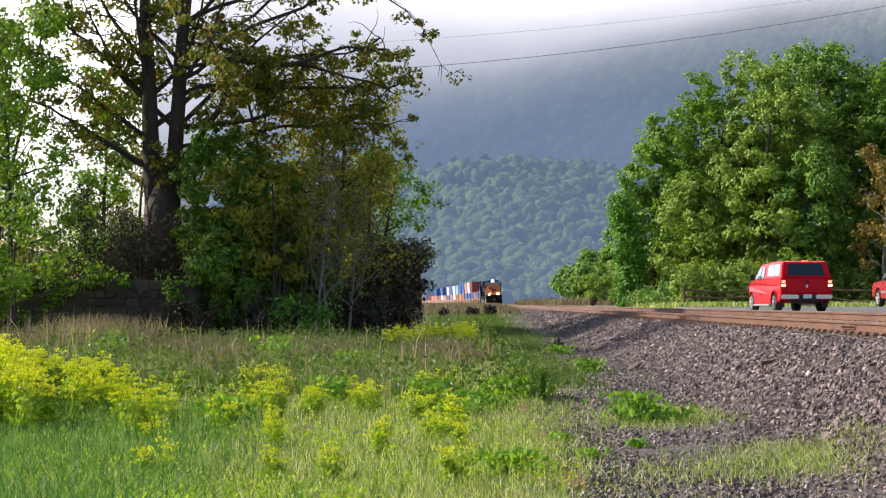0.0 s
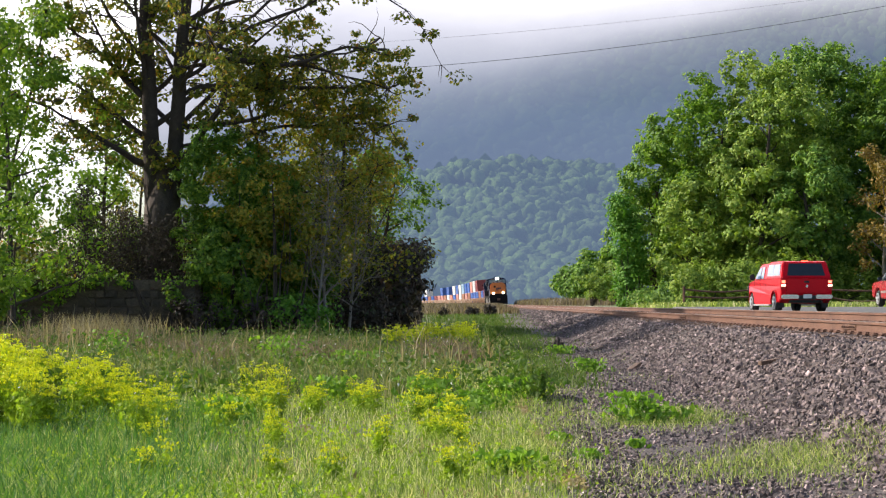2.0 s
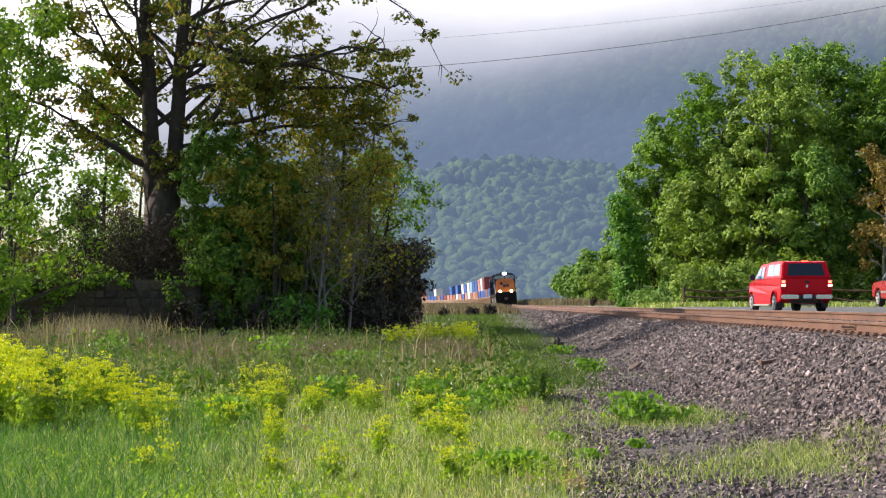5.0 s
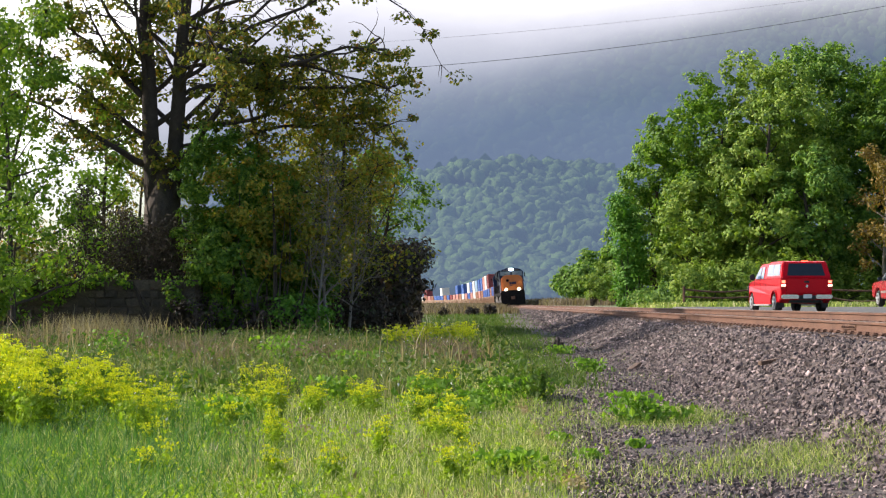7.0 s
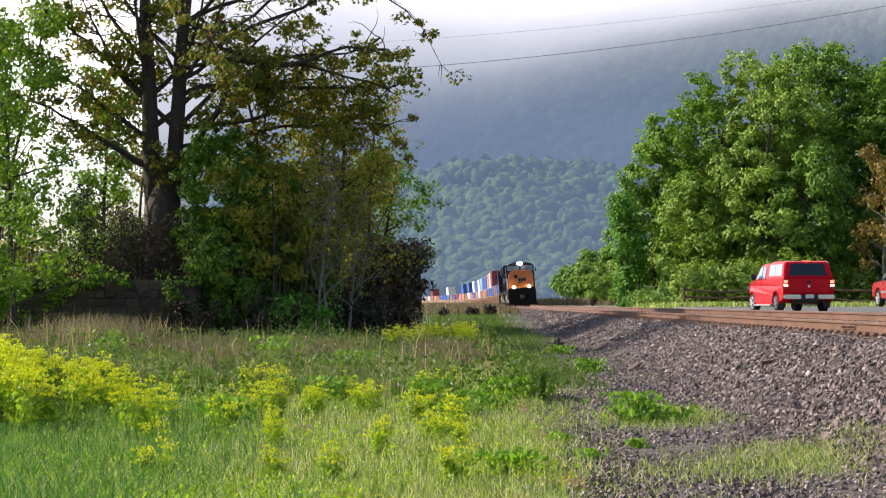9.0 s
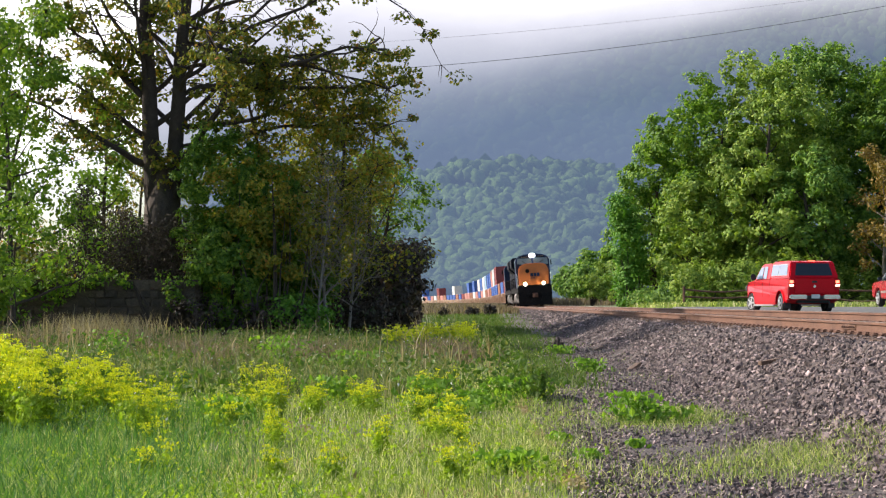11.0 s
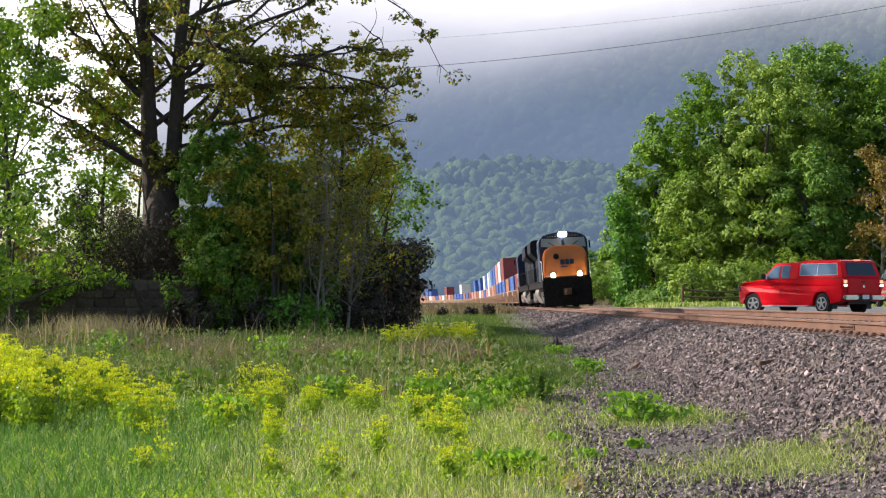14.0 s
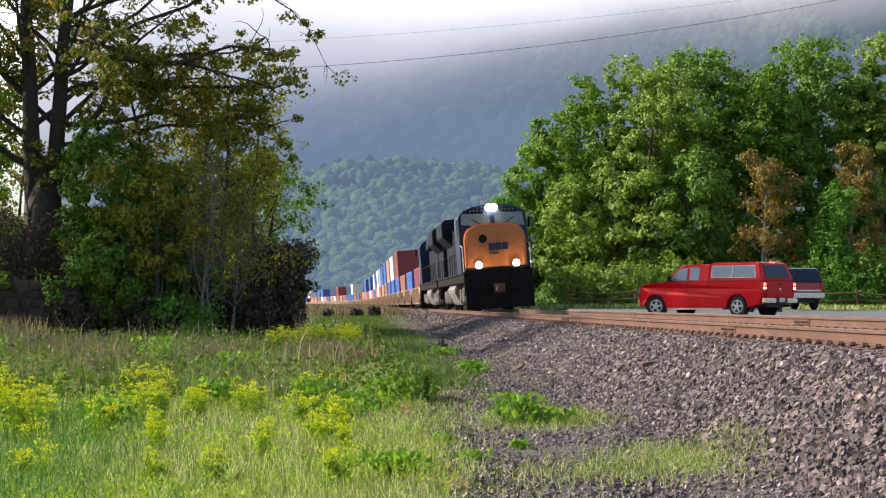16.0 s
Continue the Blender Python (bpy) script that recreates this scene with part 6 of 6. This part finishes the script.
LOWER = ["maroon", "blue", "orange", "blue", "blue", "blue", "orange", "pink", "orange", "white", "pink", "blue", "pink", "white", "orange", "pink", "pink"]
UPPER = [None, None, None, "maroon", "white", "pink", "blue", "blue", "pale_blue", "white", "blue", "white", None, "blue", None, "blue", None, None, None, None, "white", None, None, None, None, "maroon", None, None, None, None,
         "blue", "blue", None, None, "white", None, "maroon", None]
behind = 46.8
for i in range(38):
    wc = first_well if i == 0 else copy_thing(first_well, pose(0, 0, 0))
    cars.append((wc, behind, 16.0, 0.0, False))
    cars.append((box_of(LOWER[i % 17]), behind + 1.9, 12.2, 0.48, False))
    up = UPPER[i]
    if up:
        cars.append((box_of(up), behind + 1.9, 12.2, 0.48 + 2.61, False))
    behind += 16.4


def car_rows(back, length, height, turned):
    rows = []
    for k in range(9):
        t = 2.0 * k
        s = FRONT0 - SPEED * t + back
        e = s - length if turned else s + length
        a, b = Vector((track_x(s), s, RAIL + height)), Vector((track_x(e), e, RAIL + height))
        d = b - a
        lean = 4.1 if turned else -4.1
        a.x -= height * CANT
        rows.append((t, pose(a.x, a.y, a.z, 0, lean, math.degrees(math.atan2(-d.x, d.y)))))
    return rows


TRUCK = [(0.0, 13.58, 65.3, 3.3), (8.3, 13.58, 65.3, 3.3), (9.0, 13.63, 65.15, 3.9), (10.2, 13.70, 64.9, 5.6), (11.5, 13.83, 64.5, 8.9), (12.0, 13.97, 64.2, 12.0), (12.5, 14.14, 63.8, 15.6), (13.0, 14.35, 63.3, 19.9), (13.5, 14.70, 62.8, 25.8),
         (14.0, 15.03, 62.2, 31.5), (14.5, 15.30, 61.6, 36.3), (15.0, 15.54, 61.0, 39.6), (15.5, 15.66, 60.6, 40.1), (16.0, 15.80, 60.2, 40.2)]


def motions():
    for thing, back, length, height, turned in cars:
        walk(thing, car_rows(back, length, height, turned))
    rows, turn, roll, last = [], [], 0.0, None
    for t, x, y, a in TRUCK:
        rows.append((t, pose(x, y, 1.252 - 0.055 * min(1, max(0, (65.3 - y) / 4.5)), 0, 0, a)))
        if last:
            b = radians(a)
            roll += math.degrees((-(x - last[0]) * math.sin(b) + (y - last[1]) * math.cos(b)) / 0.39)
        last = (x, y)
        turn.append((t, -roll))
    walk(truck, rows)
    for w in truck_wheels:
        p = w.matrix_basis.translation.copy()
        steer = 18 if p.y > 3 else 0
        walk(w, [(t, pose(p.x, p.y, p.z, 0, 0, steer * min(1, max(0, (t - 8.3) / 3.0))) @ pose(0, 0, 0, r)) for t, r in turn])
    for w in lead_wheels:
        p = w.matrix_basis.translation.copy()
        step = 1 / 30
        walk(w, [(k * step, pose(p.x, p.y, p.z, math.degrees(SPEED * k * step / 0.53))) for k in range(481)])


motions()
